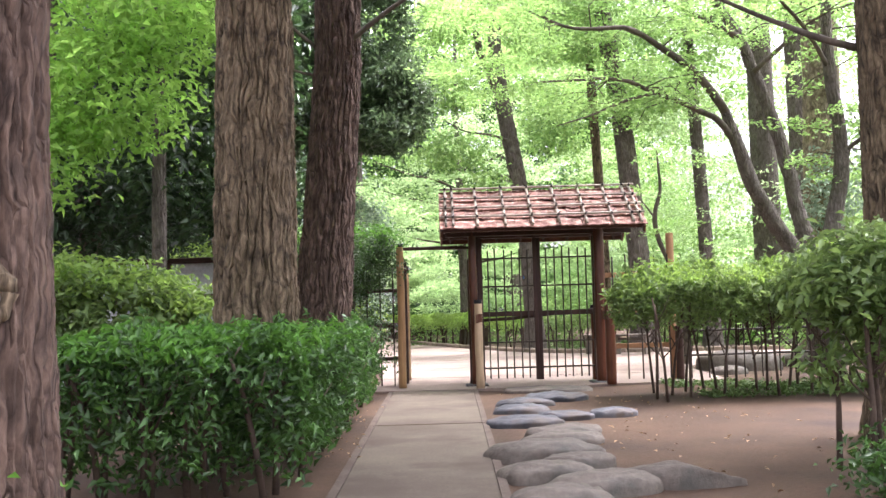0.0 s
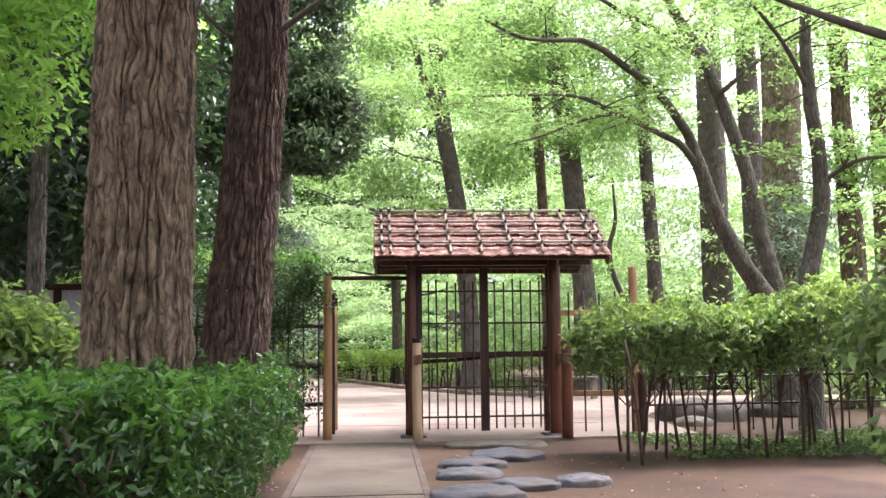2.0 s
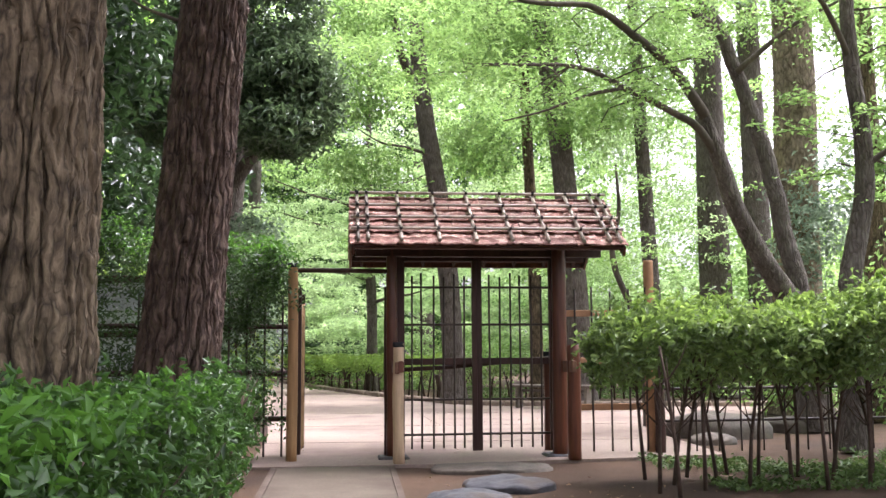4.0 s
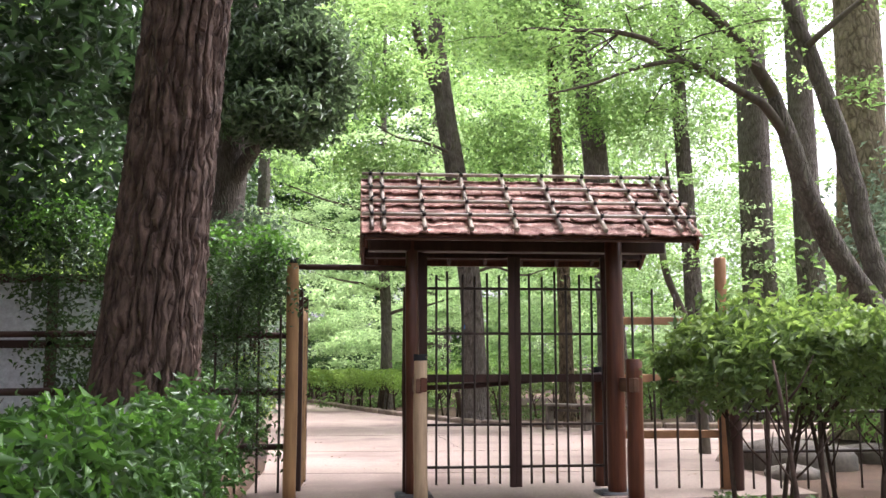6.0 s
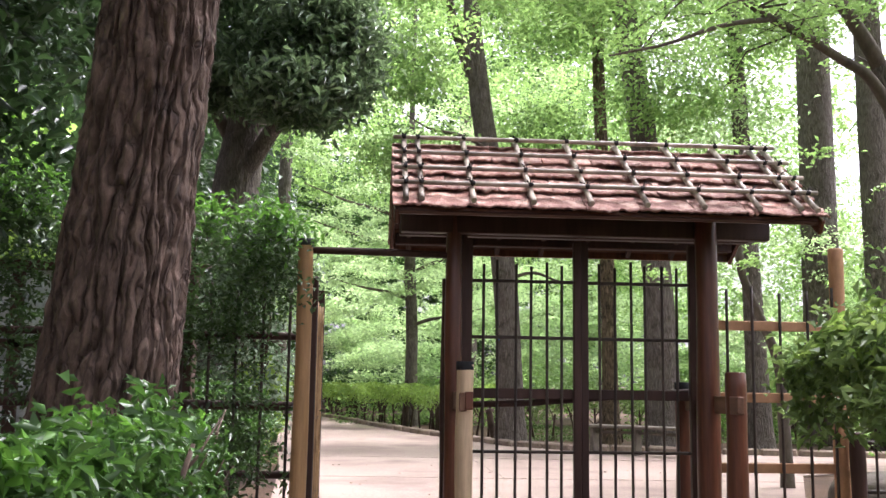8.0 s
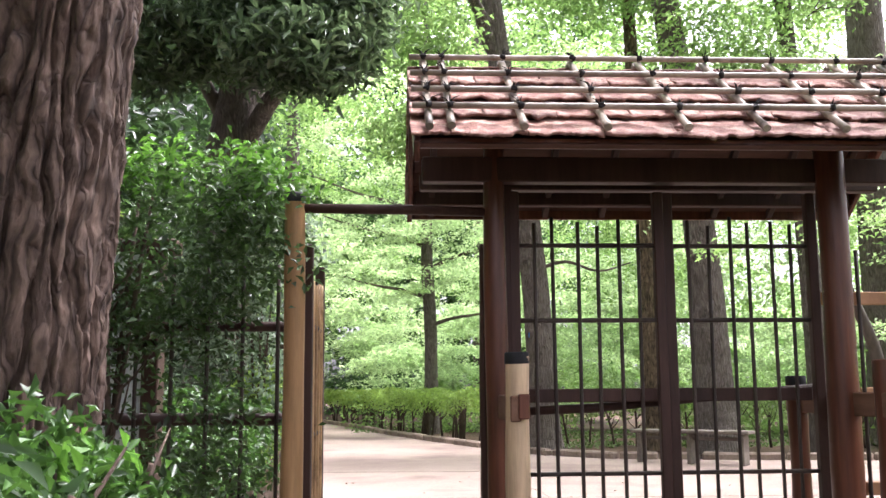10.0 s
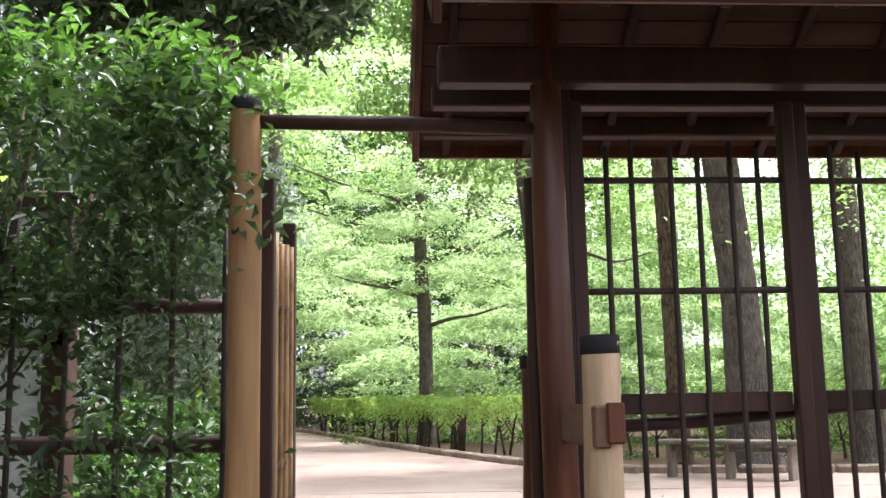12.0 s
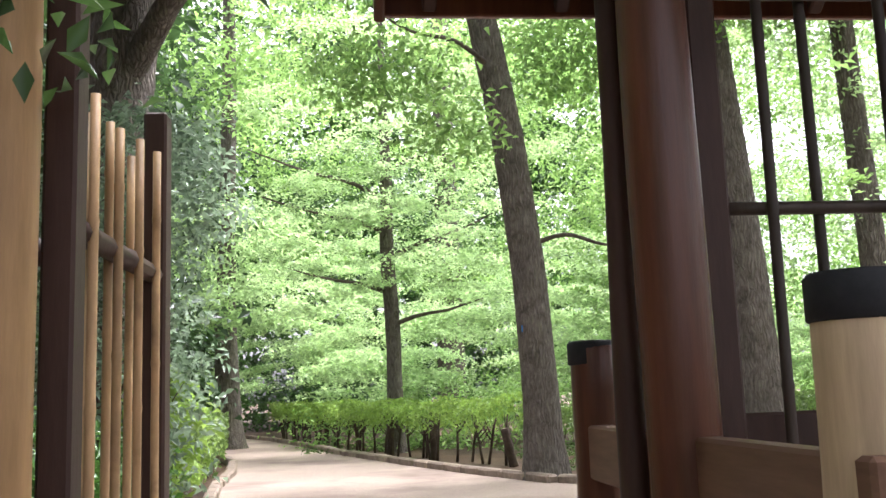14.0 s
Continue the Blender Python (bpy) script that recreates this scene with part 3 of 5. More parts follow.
for e in (EAVE_F, EAVE_B):
    span = Vector((0, e - RIDGE_Y, EAVE_Z - RIDGE_Z))
    ln, dirn = span.length, span.normalized()
    ang = math.atan2(span.z, span.y)
    for row in range(4):
        count = 8
        shift = 0.5 * (row % 2)
        for k in range(count + (1 if row % 2 else 0)):
            x0 = max(X0 - 0.03, X0 - 0.03 + (X1 - X0 + 0.06) * (k - shift) / count)
            x1 = min(X1 + 0.03, X0 - 0.03 + (X1 - X0 + 0.06) * (k + 1 - shift) / count)
            if x1 - x0 < 0.05:
                continue
            bm = bark_sheet(x1 - x0 - 0.003, ln / 4 + 0.09, row * 7.1 + k * 3.3 + (9 if e > 0 else 0))
            c = Vector(((x0 + x1) / 2, RIDGE_Y, RIDGE_Z)) + dirn * (ln * (row + 0.5) / 4 + 0.012)
            nrm = Vector((0, -dirn.z, dirn.y)) if e > 0 else Vector((0, dirn.z, -dirn.y))
            ob = part("bark_sheet", bm, BARKROOF, gate)
            fwd = dirn
            up = nrm if nrm.z > 0 else -nrm
            tip = (fwd - up * (-0.10)).normalized()
            upn = (up - tip * up.dot(tip)).normalized()
            side = tip.cross(upn)
            m = Matrix((side, tip, upn)).transposed().to_4x4()
            ob.matrix_basis = Matrix.Translation(c + up * 0.012) @ m


# bamboo battens and rods with black cord ties
def tie(at, seed):
    """A knot of palm cord with frayed ends standing up."""
    q = random.Random(int(seed * 10))
    bm = bmesh.new()
    bmesh.ops.create_icosphere(bm, subdivisions=2, radius=0.024)
    for v in bm.verts:
        v.co *= 1 + 0.35 * noise.noise(v.co * 70 + Vector((seed, 0, 0)))
        v.co.z *= 0.8
    bmesh.ops.translate(bm, vec=at, verts=bm.verts)
    for k in range(5):
        a = q.uniform(0, 6.28)
        d = Vector((math.cos(a) * q.uniform(0.015, 0.05), math.sin(a) * 0.025, q.uniform(0.03, 0.065)))
        bend = Vector((math.cos(a) * q.uniform(0.0, 0.025), 0, -0.012))
        tube([Vector(at), Vector(at) + d * 0.6, Vector(at) + d + bend], [0.005, 0.0035, 0.0015], 3, bm)
    return bm


RODS = [0.06, 0.165, 0.51, 0.91, 1.30, 1.68, 2.07, 2.45, 2.74, 2.85]
for e in (EAVE_F, EAVE_B):
    span = Vector((0, e - RIDGE_Y, EAVE_Z - RIDGE_Z))
    ln, dirn = span.length, span.normalized()
    up = Vector((0, -dirn.z, dirn.y))
    up = up if up.z > 0 else -up
    for k, x in enumerate(RODS):
        a = Vector((X0 + x, RIDGE_Y, RIDGE_Z)) + up * 0.052
        part("bamboo_rod", bamboo(a - dirn * 0.02, a + dirn * (ln + 0.015 + 0.02 * rng.random()), 0.0195, 0.24, 9, 0.05 + 0.02 * k), BAMBOO, gate)
    for j, s in enumerate((0.035, 0.32, 0.59, 0.84) if e < 0 else (0.32, 0.59, 0.84)):
        c = Vector((0, RIDGE_Y, RIDGE_Z)) + dirn * (ln * s) + up * 0.088
        ob = part("bamboo_batten", bamboo((X0 - 0.02, c.y, c.z), (X1 + 0.02, c.y, c.z + 0.006), 0.0165, 0.36, 9, 0.12 + 0.07 * j), BAMBOO, gate)
        for k, x in enumerate(RODS):
            part("cord_tie", tie((X0 + x, c.y, c.z + 0.004), k * 2.3 + j), CORD, ob, "black palm cord tie")

part("jamb", box((0.05, 0.05, 2.2), (0.655 - GX0, 0.10, 1.14), 0.006), DARKWOOD, gate)

# short stay posts in front of and behind each gate post, joined by a tie beam
STAYS = [(0.023, -0.534, PALEWOOD, 1.262, 0.058, "pale new wooden post with black cap"),
         (0.012, 0.695, REDWOOD, 1.252, 0.056, "red-brown wooden post with black cap"),
         (W + 0.08, -0.42, REDWOOD, 1.23, 0.072, "red-brown weathered log post"),
         (W + 0.02, 0.58, REDWOOD, 1.15, 0.058, "red-brown wooden post with black cap")]
for k, (x, y, mtl, h, r, lab) in enumerate(STAYS):
    bm = log(h, r * 1.04, r, 20, 0.004, 2 + k)
    bmesh.ops.translate(bm, vec=(x, y, 0), verts=bm.verts)
    st = part("stay_post", bm, mtl, gate, lab)
    if k != 2:
        bm = tube([(x, y, h - 0.048), (x, y, h - 0.045), (x, y, h + 0.004), (x, y, h + 0.01)], [r, r * 1.05, r * 1.05, r * 0.96], 24)
        part("cap", bm, BLACKCAP, st, "black cap")
for x in (0.0, W + 0.04):
    bm = box((0.05, 1.36, 0.125), (x + 0.006, 0.075, 1.0), 0.006)
    part("tie_beam", bm, GREYWOOD, gate, "weathered grey-brown tie beam")
part("peg", box((0.055, 0.035, 0.12), (0.045, -0.60, 1.01), 0.006), REDWOOD, gate)


# ---- lattice leaf filling the gate, between the posts ----
def lattice(name, x, y, label, width, height, rails, canes, stile_w, turn=0.0, cane_r=0.011, cane_mat=None, stile_mat=None, uneven=0.0, far_h=None):
    t = thing(name, x, y, 0, label, "gate", turn=turn)
    sm = stile_mat or DARKWOOD
    part("stile", box((stile_w, 0.055, height - 0.06), (stile_w / 2, 0, 0.06 + (height - 0.06) / 2), 0.006), sm, t)
    fh = far_h or height
    part("stile", box((stile_w, 0.055, fh - 0.06), (width - stile_w / 2, 0, 0.06 + (fh - 0.06) / 2), 0.006), sm, t)
    for z, r in rails:
        part("rail", bamboo((stile_w, 0.0, z), (width - stile_w, 0.0, z), r, 0.3, 8, 0.1), BAMBOO_DARK if cane_mat is None else DARKWOOD, t)
    for k in range(canes):
        cx = stile_w + (width - 2 * stile_w) * (k + 0.75) / (canes + 0.5) + rng.normal(0, 0.003)
        off = 0.02 if k % 2 else -0.02
        top = height - 0.16 - uneven * k + rng.normal(0, 0.02)
        part("cane", bamboo((cx, off, 0.09), (cx + rng.normal(0, 0.006), off, top), cane_r, 0.33, 8, 0.06 + 0.05 * (k % 4)), cane_mat or BAMBOO_DARK, t)
    return t


RAILS = [(1.893, 0.013), (1.47, 0.013), (0.63, 0.012), (0.245, 0.013)]
LY, LX0, LX1, LX2 = 14.70, 0.662, 1.545, 2.44
for x0, x1, dy in ((LX0, LX1, 0.0), (LX1, LX2, 0.02)):
    leaf = lattice("lattice_gate_leaf", x0, LY + dy, "closed dark bamboo lattice gate leaf", x1 - x0, 2.2, RAILS, 6, 0.058)
    part("middle_rail", box((x1 - x0 - 0.11, 0.035, 0.075), ((x1 - x0) / 2, 0.045, 1.055), 0.006), DARKWOOD, leaf)
bar = tube([(LX0, LY + 0.12, 0.965), (LX0 + 0.5, LY + 0.13, 0.985), (LX0 + 1.2, LY + 0.13, 1.045), (LX2 - 0.02, LY + 0.12, 1.09)], [0.024, 0.027, 0.026, 0.022], 12)
solid("gate_bar", bar, DARKWOOD, "dark wooden pole slung behind the lattice gate", "bar")

# ---- tan post, top bar and the open leaf at the walkway ----
lp = thing("capped_post", -0.515, 14.49, 0, "tall tan peeled log post with black cap beside the opening", "post")
st = part("shaft", log(2.13, 0.060, 0.054, 22, 0.004, 5), TANPOST, lp)
part("cap", tube([(0, 0, 2.095), (0, 0, 2.1), (0, 0, 2.134), (0, 0, 2.146)], [0.054, 0.058, 0.058, 0.052], 22), BLACKCAP, lp, "black cap")
solid("head_bar", tube([(-0.47, 14.50, 2.065), (0.05, 14.55, 2.07), (0.53, 14.60, 2.065)], [0.026, 0.028, 0.025], 12), DARKWOOD, "dark round wooden bar over the walkway opening", "bar")
lattice("open_gate_leaf", -0.452, 14.585, "open bamboo gate leaf swung back beside the path", 0.80, 1.885, [(1.45, 0.022), (0.85, 0.022), (0.30, 0.022)], 7, 0.07,
        turn=89.0, cane_r=0.0095, cane_mat=BAMBOO_TAN, far_h=1.85)
jamb = log(1.90, 0.026, 0.024, 14, 0.003, 8)
ob = solid("gate_jamb", jamb, DARKWOOD, "slim dark wooden jamb against the gate post", "post")
ob.matrix_basis = pose(GX0 - 0.075, GY + 0.09, 0)

# ---- fences to both sides ----
rf = thing("new_wood_fence", 2.56, 14.82, 0, "fence of orange new wood rails and dark canes", "fence")
part("post", log(2.22, 0.062, 0.056, 20, 0.005, 3), ORANGEWOOD, rf).location = (1.04, 0.0, 0)
for z in (0.52, 1.05, 1.60):
    part("rail", box((1.12, 0.035, 0.075), (0.50, 0.0, z), 0.006), ORANGEWOOD, rf)
for k, x in enumerate((0.14, 0.34, 0.56, 0.78, 0.98)):
    part("cane", bamboo((x, -0.035, 0.02), (x + 0.005, -0.035, 1.88 + 0.03 * math.sin(k * 2.1)), 0.012, 0.3, 8, 0.1 + 0.05 * k), BAMBOO_DARK, rf)
part("short_post", log(0.80, 0.06, 0.056, 16, 0.004, 6), DARKWOOD, rf).location = (1.10, -0.12, 0)

lowf = thing("low_cane_fence", 3.75, 14.8, 0, "low dark cane fence behind the hedge", "fence")
for z in (0.35, 0.72):
    part("rail", bamboo((0, 0, z), (6.0, 0, z + 0.02), 0.016, 0.35, 8), BAMBOO_DARK, lowf)
for k in range(22):
    x = 0.1 + k * 0.27
    part("cane", bamboo((x, -0.02, 0), (x, -0.02, 0.86 + 0.03 * math.sin(k * 1.7)), 0.011, 0.3, 7, 0.1), BAMBOO_DARK, lowf)

lf = thing("left_cane_fence", -4.15, 15.0, 0, "dark cane fence overgrown by an evergreen shrub", "fence")
for z, r in ((0.42, 0.03), (0.93, 0.036), (1.46, 0.03)):
    part("rail", tube([(0, 0, z), (1.8, 0.01, z + 0.015), (3.6, 0, z)], r, 10), DARKWOOD, lf)
for k in range(9):
    x = 1.9 + k * 0.2
    part("cane", bamboo((x, -0.04, 0), (x, -0.04, 1.85 + 0.04 * math.sin(k * 1.3)), 0.012, 0.3, 7, 0.1), BAMBOO_DARK, lf)

# pale garden wall with dark timber frame behind the shrubs
pw = thing("plaster_wall", -4.15, 16.0, 0, "pale plaster garden wall in a dark timber frame", "wall", kind="structure")
part("panel", box((5.2, 0.14, 1.95), (0, 0, 1.05), 0.005), PLASTER, pw)
part("cap_beam", box((5.4, 0.24, 0.09), (0, 0, 2.07), 0.008), DARKWOOD, pw)
part("middle_beam", box((5.2, 0.2, 0.08), (0, 0, 1.40), 0.008), DARKWOOD, pw)
for x in (-2.55, -1.5, -0.2, 1.12, 1.9, 2.55):
    part("frame_post", box((0.11, 0.2, 2.03), (x, 0, 1.01), 0.008), DARKWOOD, pw)

# bench in the court
bn = thing("garden_bench", 4.33, 23.35, 0, "plain grey bench with slim legs on the paving", "bench", turn=-37)
part("seat", box((1.75, 0.34, 0.05), (0, 0, 0.455), 0.012), BENCHWOOD, bn)
for x in (-0.76, 0.0, 0.76):
    part("leg", box((0.06, 0.26, 0.43), (x, 0, 0.215), 0.012), BENCHWOOD, bn)
part("stretcher", box((1.45, 0.05, 0.05), (0, 0, 0.36), 0.008), BENCHWOOD, bn)


# ---- hedges ----
def stems(t, spots, h, r, seed):
    for k, (x, y) in enumerate(spots):
        q = random.Random(seed + k)
        lean = (q.uniform(-0.12, 0.12), q.uniform(-0.12, 0.12))
        pts = [(x, y, 0), (x + lean[0] * 0.3 + q.uniform(-.02, .02), y + lean[1] * 0.3, h * 0.35), (x + lean[0], y + lean[1], h * 0.75), (x + lean[0] * 1.6, y + lean[1] * 1.6, h)]
        bm = tube(pts, [r * 1.2, r, r * 0.8, r * 0.5], 7)
        for s in range(5):
            z = h * q.uniform(0.35, 0.8)
            a = q.uniform(0, 6.28)
            b = Vector((x + lean[0] * z / h, y + lean[1] * z / h, z))
            e = b + Vector((math.cos(a) * 0.22, math.sin(a) * 0.22, 0.28))
            tube([b, b.lerp(e, 0.5) + Vector((0, 0, -0.03)), e], [r * 0.5, r * 0.4, r * 0.2], 5, bm)
        part("stem", bm, TWIG, t)


def hedge_leaves(x0, x1, y0, y1, z0, z1, dens, inner, wob=0.07, skip=()):
    """Leaf places on and under the clipped skin of a hedge block, thinner towards the foot."""
    pts, nrm = [], []
    for face, area in (("top", (x1 - x0) * (y1 - y0)), ("x0", (y1 - y0) * (z1 - z0)), ("x1", (y1 - y0) * (z1 - z0)), ("y0", (x1 - x0) * (z1 - z0)), ("y1", (x1 - x0) * (z1 - z0)), ("in", inner)):
        if face in skip:
            continue
        n = int(area * dens) if face != "in" else int(inner)
        p = np.stack([rng.uniform(x0, x1, n), rng.uniform(y0, y1, n), rng.uniform(z0, z1, n)], 1)
        d = np.zeros((n, 3))
        if face == "top":
            p[:, 2] = z1 - np.abs(rng.normal(0, 0.045, n))
            d[:, 2] = 1.0
        elif face == "in":
            d[:, 2] = 0.6
        else:
            k = 0 if face[0] == "x" else 1
            lo = face[1] == "0"
            zz = rng.uniform(0, 1, n) ** 0.45
            p[:, 2] = z0 + zz * (z1 - z0)
            edge = {"x0": x0, "x1": x1, "y0": y0, "y1": y1}[face]
            p[:, k] = edge + (1 if lo else -1) * np.abs(rng.normal(0, 0.07, n))
            d[:, k] = -1.0 if lo else 1.0
            d[:, 2] = 0.55
        pts.append(p)
        nrm.append(d)
    p, d = np.concatenate(pts), np.concatenate(nrm)
    lump = np.array([noise.noise(Vector(q) * 2.2) for q in p])
    lump2 = np.array([noise.noise(Vector(q) * 7.0) for q in p])
    cx = (x0 + x1) / 2
    p += unit(d) * (lump * wob + lump2 * wob * 0.5)[:, None]
    edge = np.abs(p[:, 0] - cx) / (x1 - x0) * 2
    ends = np.minimum(p[:, 1] - y0, y1 - p[:, 1])
    high = np.clip((p[:, 2] - z0) / (z1 - z0), 0, 1)
    p[:, 2] -= high * (0.13 * np.clip(edge, 0, 1.1) ** 6 + 0.16 * np.exp(-np.clip(ends, 0, 9) / 0.16))
    return p, d


def strays(p, d, n, reach, per=9):
    """Twigs that stand proud of a clipped hedge, with their leaves."""
    k = rng.integers(0, len(p), n)
    way = unit(unit(d[k]) + rng.normal(0, 0.45, (n, 3)))
    t = np.tile(np.linspace(0.15, 1.0, per), n)[:, None] * np.repeat(rng.uniform(0.4, 1.0, n) * reach, per)[:, None]
    q = np.repeat(p[k], per, 0) + np.repeat(way, per, 0) * t + rng.normal(0, 0.022, (n * per, 3))
    return np.concatenate([p, q]), np.concatenate([d, np.repeat(way, per, 0) * 0.5 + np.array([0, 0, 0.6])])


hl = thing("clipped_hedge_left", -1.0, 9.0, 0, "clipped glossy green hedge along the path", "hedge")
P1 = [hedge_leaves(-1.32, -0.80, 5.9, 12.95, 0.10, 0.93, 560, 5200, 0.14), hedge_leaves(-2.45, -1.30, 5.7, 8.3, 0.10, 0.96, 480, 3600, 0.16, skip=("x1",))]
pp = np.concatenate([q[0] for q in P1]) - np.array([-1.0, 9.0, 0])
nn = np.concatenate([q[1] for q in P1])
pp, nn = strays(pp, nn, 620, 0.2)
part_mesh("foliage", leaves_mesh("foliage", pp, nn, 0.072, 0.4, 0.12, 0.25, 0.8), LEAF_HEDGE, hl)
tops = [hedge_leaves(-1.30, -0.82, 5.9, 10.6, 0.85, 0.96, 130, 0, 0.11, skip=("x0", "y0", "y1", "in")), hedge_leaves(-1.30, -0.82, 10.6, 12.9, 0.85, 0.95, 45, 0, 0.11, skip=("x0", "y0", "y1", "in")), hedge_leaves(-2.4, -1.30, 5.75, 8.3, 0.87, 1.0, 210, 0, 0.11, skip=("x0", "x1", "y1", "in"))]
pp = np.concatenate([q[0] for q in tops]) - np.array([-1.0, 9.0, -0.015])
nn = np.concatenate([q[1] for q in tops])
pp, nn = np.repeat(pp, 5, 0) + rng.normal(0, 0.022, (len(pp) * 5, 3)), np.repeat(nn, 5, 0)
part_mesh("new_growth", leaves_mesh("new_growth", pp, nn, 0.078, 0.36, 0.12, 0.2, 0.9), LEAF_SHOOT, hl, "fresh bright green shoots")
stems(hl, [(-0.02 + 0.1 * math.sin(k * 2.3), -2.9 + k * 0.62) for k in range(12)] + [(-1.35 + k * 0.3, -3.0 + 0.12 * math.sin(k * 3)) for k in range(4)] + [(-1.28 + k * 0.24, -2.98 + 0.1 * math.sin(k * 5)) for k in range(6)], 0.85, 0.020, 11)

hr = thing("clipped_hedge_right", 4.2, 12.2, 0, "light green clipped hedge on bare slender stems", "hedge")
P2 = [hedge_leaves(2.30, 4.3, 11.35, 12.85, 0.88, 1.48, 760, 3000, 0.16), hedge_leaves(4.1, 7.2, 11.3, 13.0, 0.85, 1.66, 700, 4200, 0.2)]
pp = np.concatenate([q[0] for q in P2]) - np.array([4.2, 12.2, 0])
nn = np.concatenate([q[1] for q in P2])
pp, nn = strays(pp, nn, 520, 0.26)
part_mesh("foliage", leaves_mesh("foliage", pp, nn, 0.076, 0.42, 0.1, 0.3, 0.75), LEAF_HEDGE_LIGHT, hr)
tops = [hedge_leaves(2.35, 4.3, 11.4, 12.8, 1.2, 1.5, 130, 0, 0.2, skip=("x1", "y1", "in")), hedge_leaves(4.1, 7.2, 11.3, 13.0, 1.3, 1.68, 120, 0, 0.22, skip=("x0", "y1", "in"))]
pp = np.concatenate([q[0] for q in tops]) - np.array([4.2, 12.2, -0.02])
nn = np.concatenate([q[1] for q in tops])
pp, nn = np.repeat(pp, 6, 0) + rng.normal(0, 0.035, (len(pp) * 6, 3)), np.repeat(nn, 6, 0)
part_mesh("new_growth", leaves_mesh("new_growth", pp, nn, 0.08, 0.36, 0.12, 0.3, 1.0), LEAF_YELLOW, hr, "fresh yellow-green shoots")
stems(hr, [(-1.6 + k * 0.145, -0.6 + 1.2 * ((k * 37) % 10) / 10) for k in range(32)] + [(-1.57, -1.0)], 1.2, 0.016, 50)

# ---- loose bushes ----
def bush(name, x, y, clumps, size, material, label, stem_h, stem_n, twig=0.09, per=20, flat=0.7, category="bush"):
    t = thing(name, x, y, 0, label, category)
    p, d = clump_points([(a, b, c, e, f, g, n) for a, b, c, e, f, g, n in clumps], twig, flat, per)
    part_mesh("foliage", leaves_mesh("foliage", p, d, size, 0.46, 0.1, 0.25, 0.6), material, t)
    q = random.Random(int(x * 100 + y * 10))
    if stem_n:
        stems(t, [(q.uniform(-0.25, 0.25), q.uniform(-0.2, 0.2)) for _ in range(stem_n)], stem_h, 0.018, int(x * 10 + y))
    return t


bush("shrub", 2.75, 6.25, [(0.05, 0, 1.2, 0.5, 0.4, 0.34, 2300), (0.55, 0.2, 1.22, 0.5, 0.4, 0.38, 2600), (0.6, 0.6, 1.22, 0.55, 0.4, 0.42, 2200), (-0.25, -0.05, 0.78, 0.2, 0.2, 0.16, 140), (0.2, 0, 0.8, 0.3, 0.3, 0.14, 260)], 0.084, LEAF_HEDGE_LIGHT, "loose light green shrub on a few bare stems", 1.2, 3)
bush("low_shrub", 2.75, 5.55, [(0, 0, 0.16, 0.5, 0.4, 0.16, 1300)], 0.06, LEAF_HEDGE, "low dark green shrub at the soil's edge", 0.1, 0)
bush("shrub", -3.15, 9.6, [(0, 0, 1.12, 0.95, 0.8, 0.55, 3600), (-0.9, 0.2, 1.15, 0.8, 0.7, 0.55, 2200), (0.1, 0, 1.35, 0.75, 0.6, 0.2, 600)], 0.095, LEAF_HEDGE_LIGHT, "rounded fresh green bush behind the hedge", 1.0, 4)
bs = bpy.data.objects["shrub.001"]
# Young leaves capping the bush, their lighter colour painting in the sun on top
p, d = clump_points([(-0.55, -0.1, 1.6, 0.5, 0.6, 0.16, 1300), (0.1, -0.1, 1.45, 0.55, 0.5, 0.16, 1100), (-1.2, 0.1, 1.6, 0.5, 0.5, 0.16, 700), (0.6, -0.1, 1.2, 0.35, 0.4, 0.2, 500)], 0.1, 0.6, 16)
part_mesh("new_growth", leaves_mesh("new_growth", p, d, 0.095, 0.42, 0.1, 0.25, 0.6), LEAF_YELLOW, bs, "yellow-green young leaves, sunlight on top put into their colour")
bush("low_shrub", -1.15, 2.55, [(-0.03, 0, 0.47, 0.07, 0.12, 0.16, 60)], 0.06, LEAF_SHOOT, "sprig of light green leaves by the trunk", 0.5, 1)
es = bush("evergreen_shrub", -1.55, 14.78, [(0, 0, 0.9, 1.0, 0.4, 0.9, 3900), (0.15, 0, 1.85, 0.85, 0.45, 0.5, 4300), (-0.8, 0.1, 1.6, 0.65, 0.45, 0.8, 2000), (0.72, -0.25, 2.05, 0.3, 0.3, 0.3, 900), (0.88, -0.32, 1.75, 0.24, 0.12, 0.12, 160), (-1.1, -0.1, 2.15, 0.6, 0.4, 0.45, 1300)], 0.058, LEAF_SHRUB, "tall dark evergreen shrub growing through the fence", 2.3, 7, 0.10)
p, d = clump_points([(0.45, -0.1, 2.32, 0.5, 0.35, 0.12, 700), (-0.35, 0.0, 2.34, 0.5, 0.35, 0.12, 500), (0.85, -0.25, 2.2, 0.25, 0.2, 0.15, 240), (-1.1, -0.1, 2.5, 0.5, 0.3, 0.15, 420)], 0.09, 0.6, 16)
part_mesh("new_growth", leaves_mesh("new_growth", p, d, 0.064, 0.42, 0.1, 0.25, 0.6), LEAF_SHOOT, es, "bright green young leaves along the top")
bush("evergreen_shrub", -3.6, 15.2, [(0, 0, 0.35, 1.0, 0.4, 0.35, 700), (0.75, 0, 1.3, 0.2, 0.3, 0.6, 200)], 0.07, LEAF_DARK, "dark evergreen shrub before the pale wall", 1.5, 4)


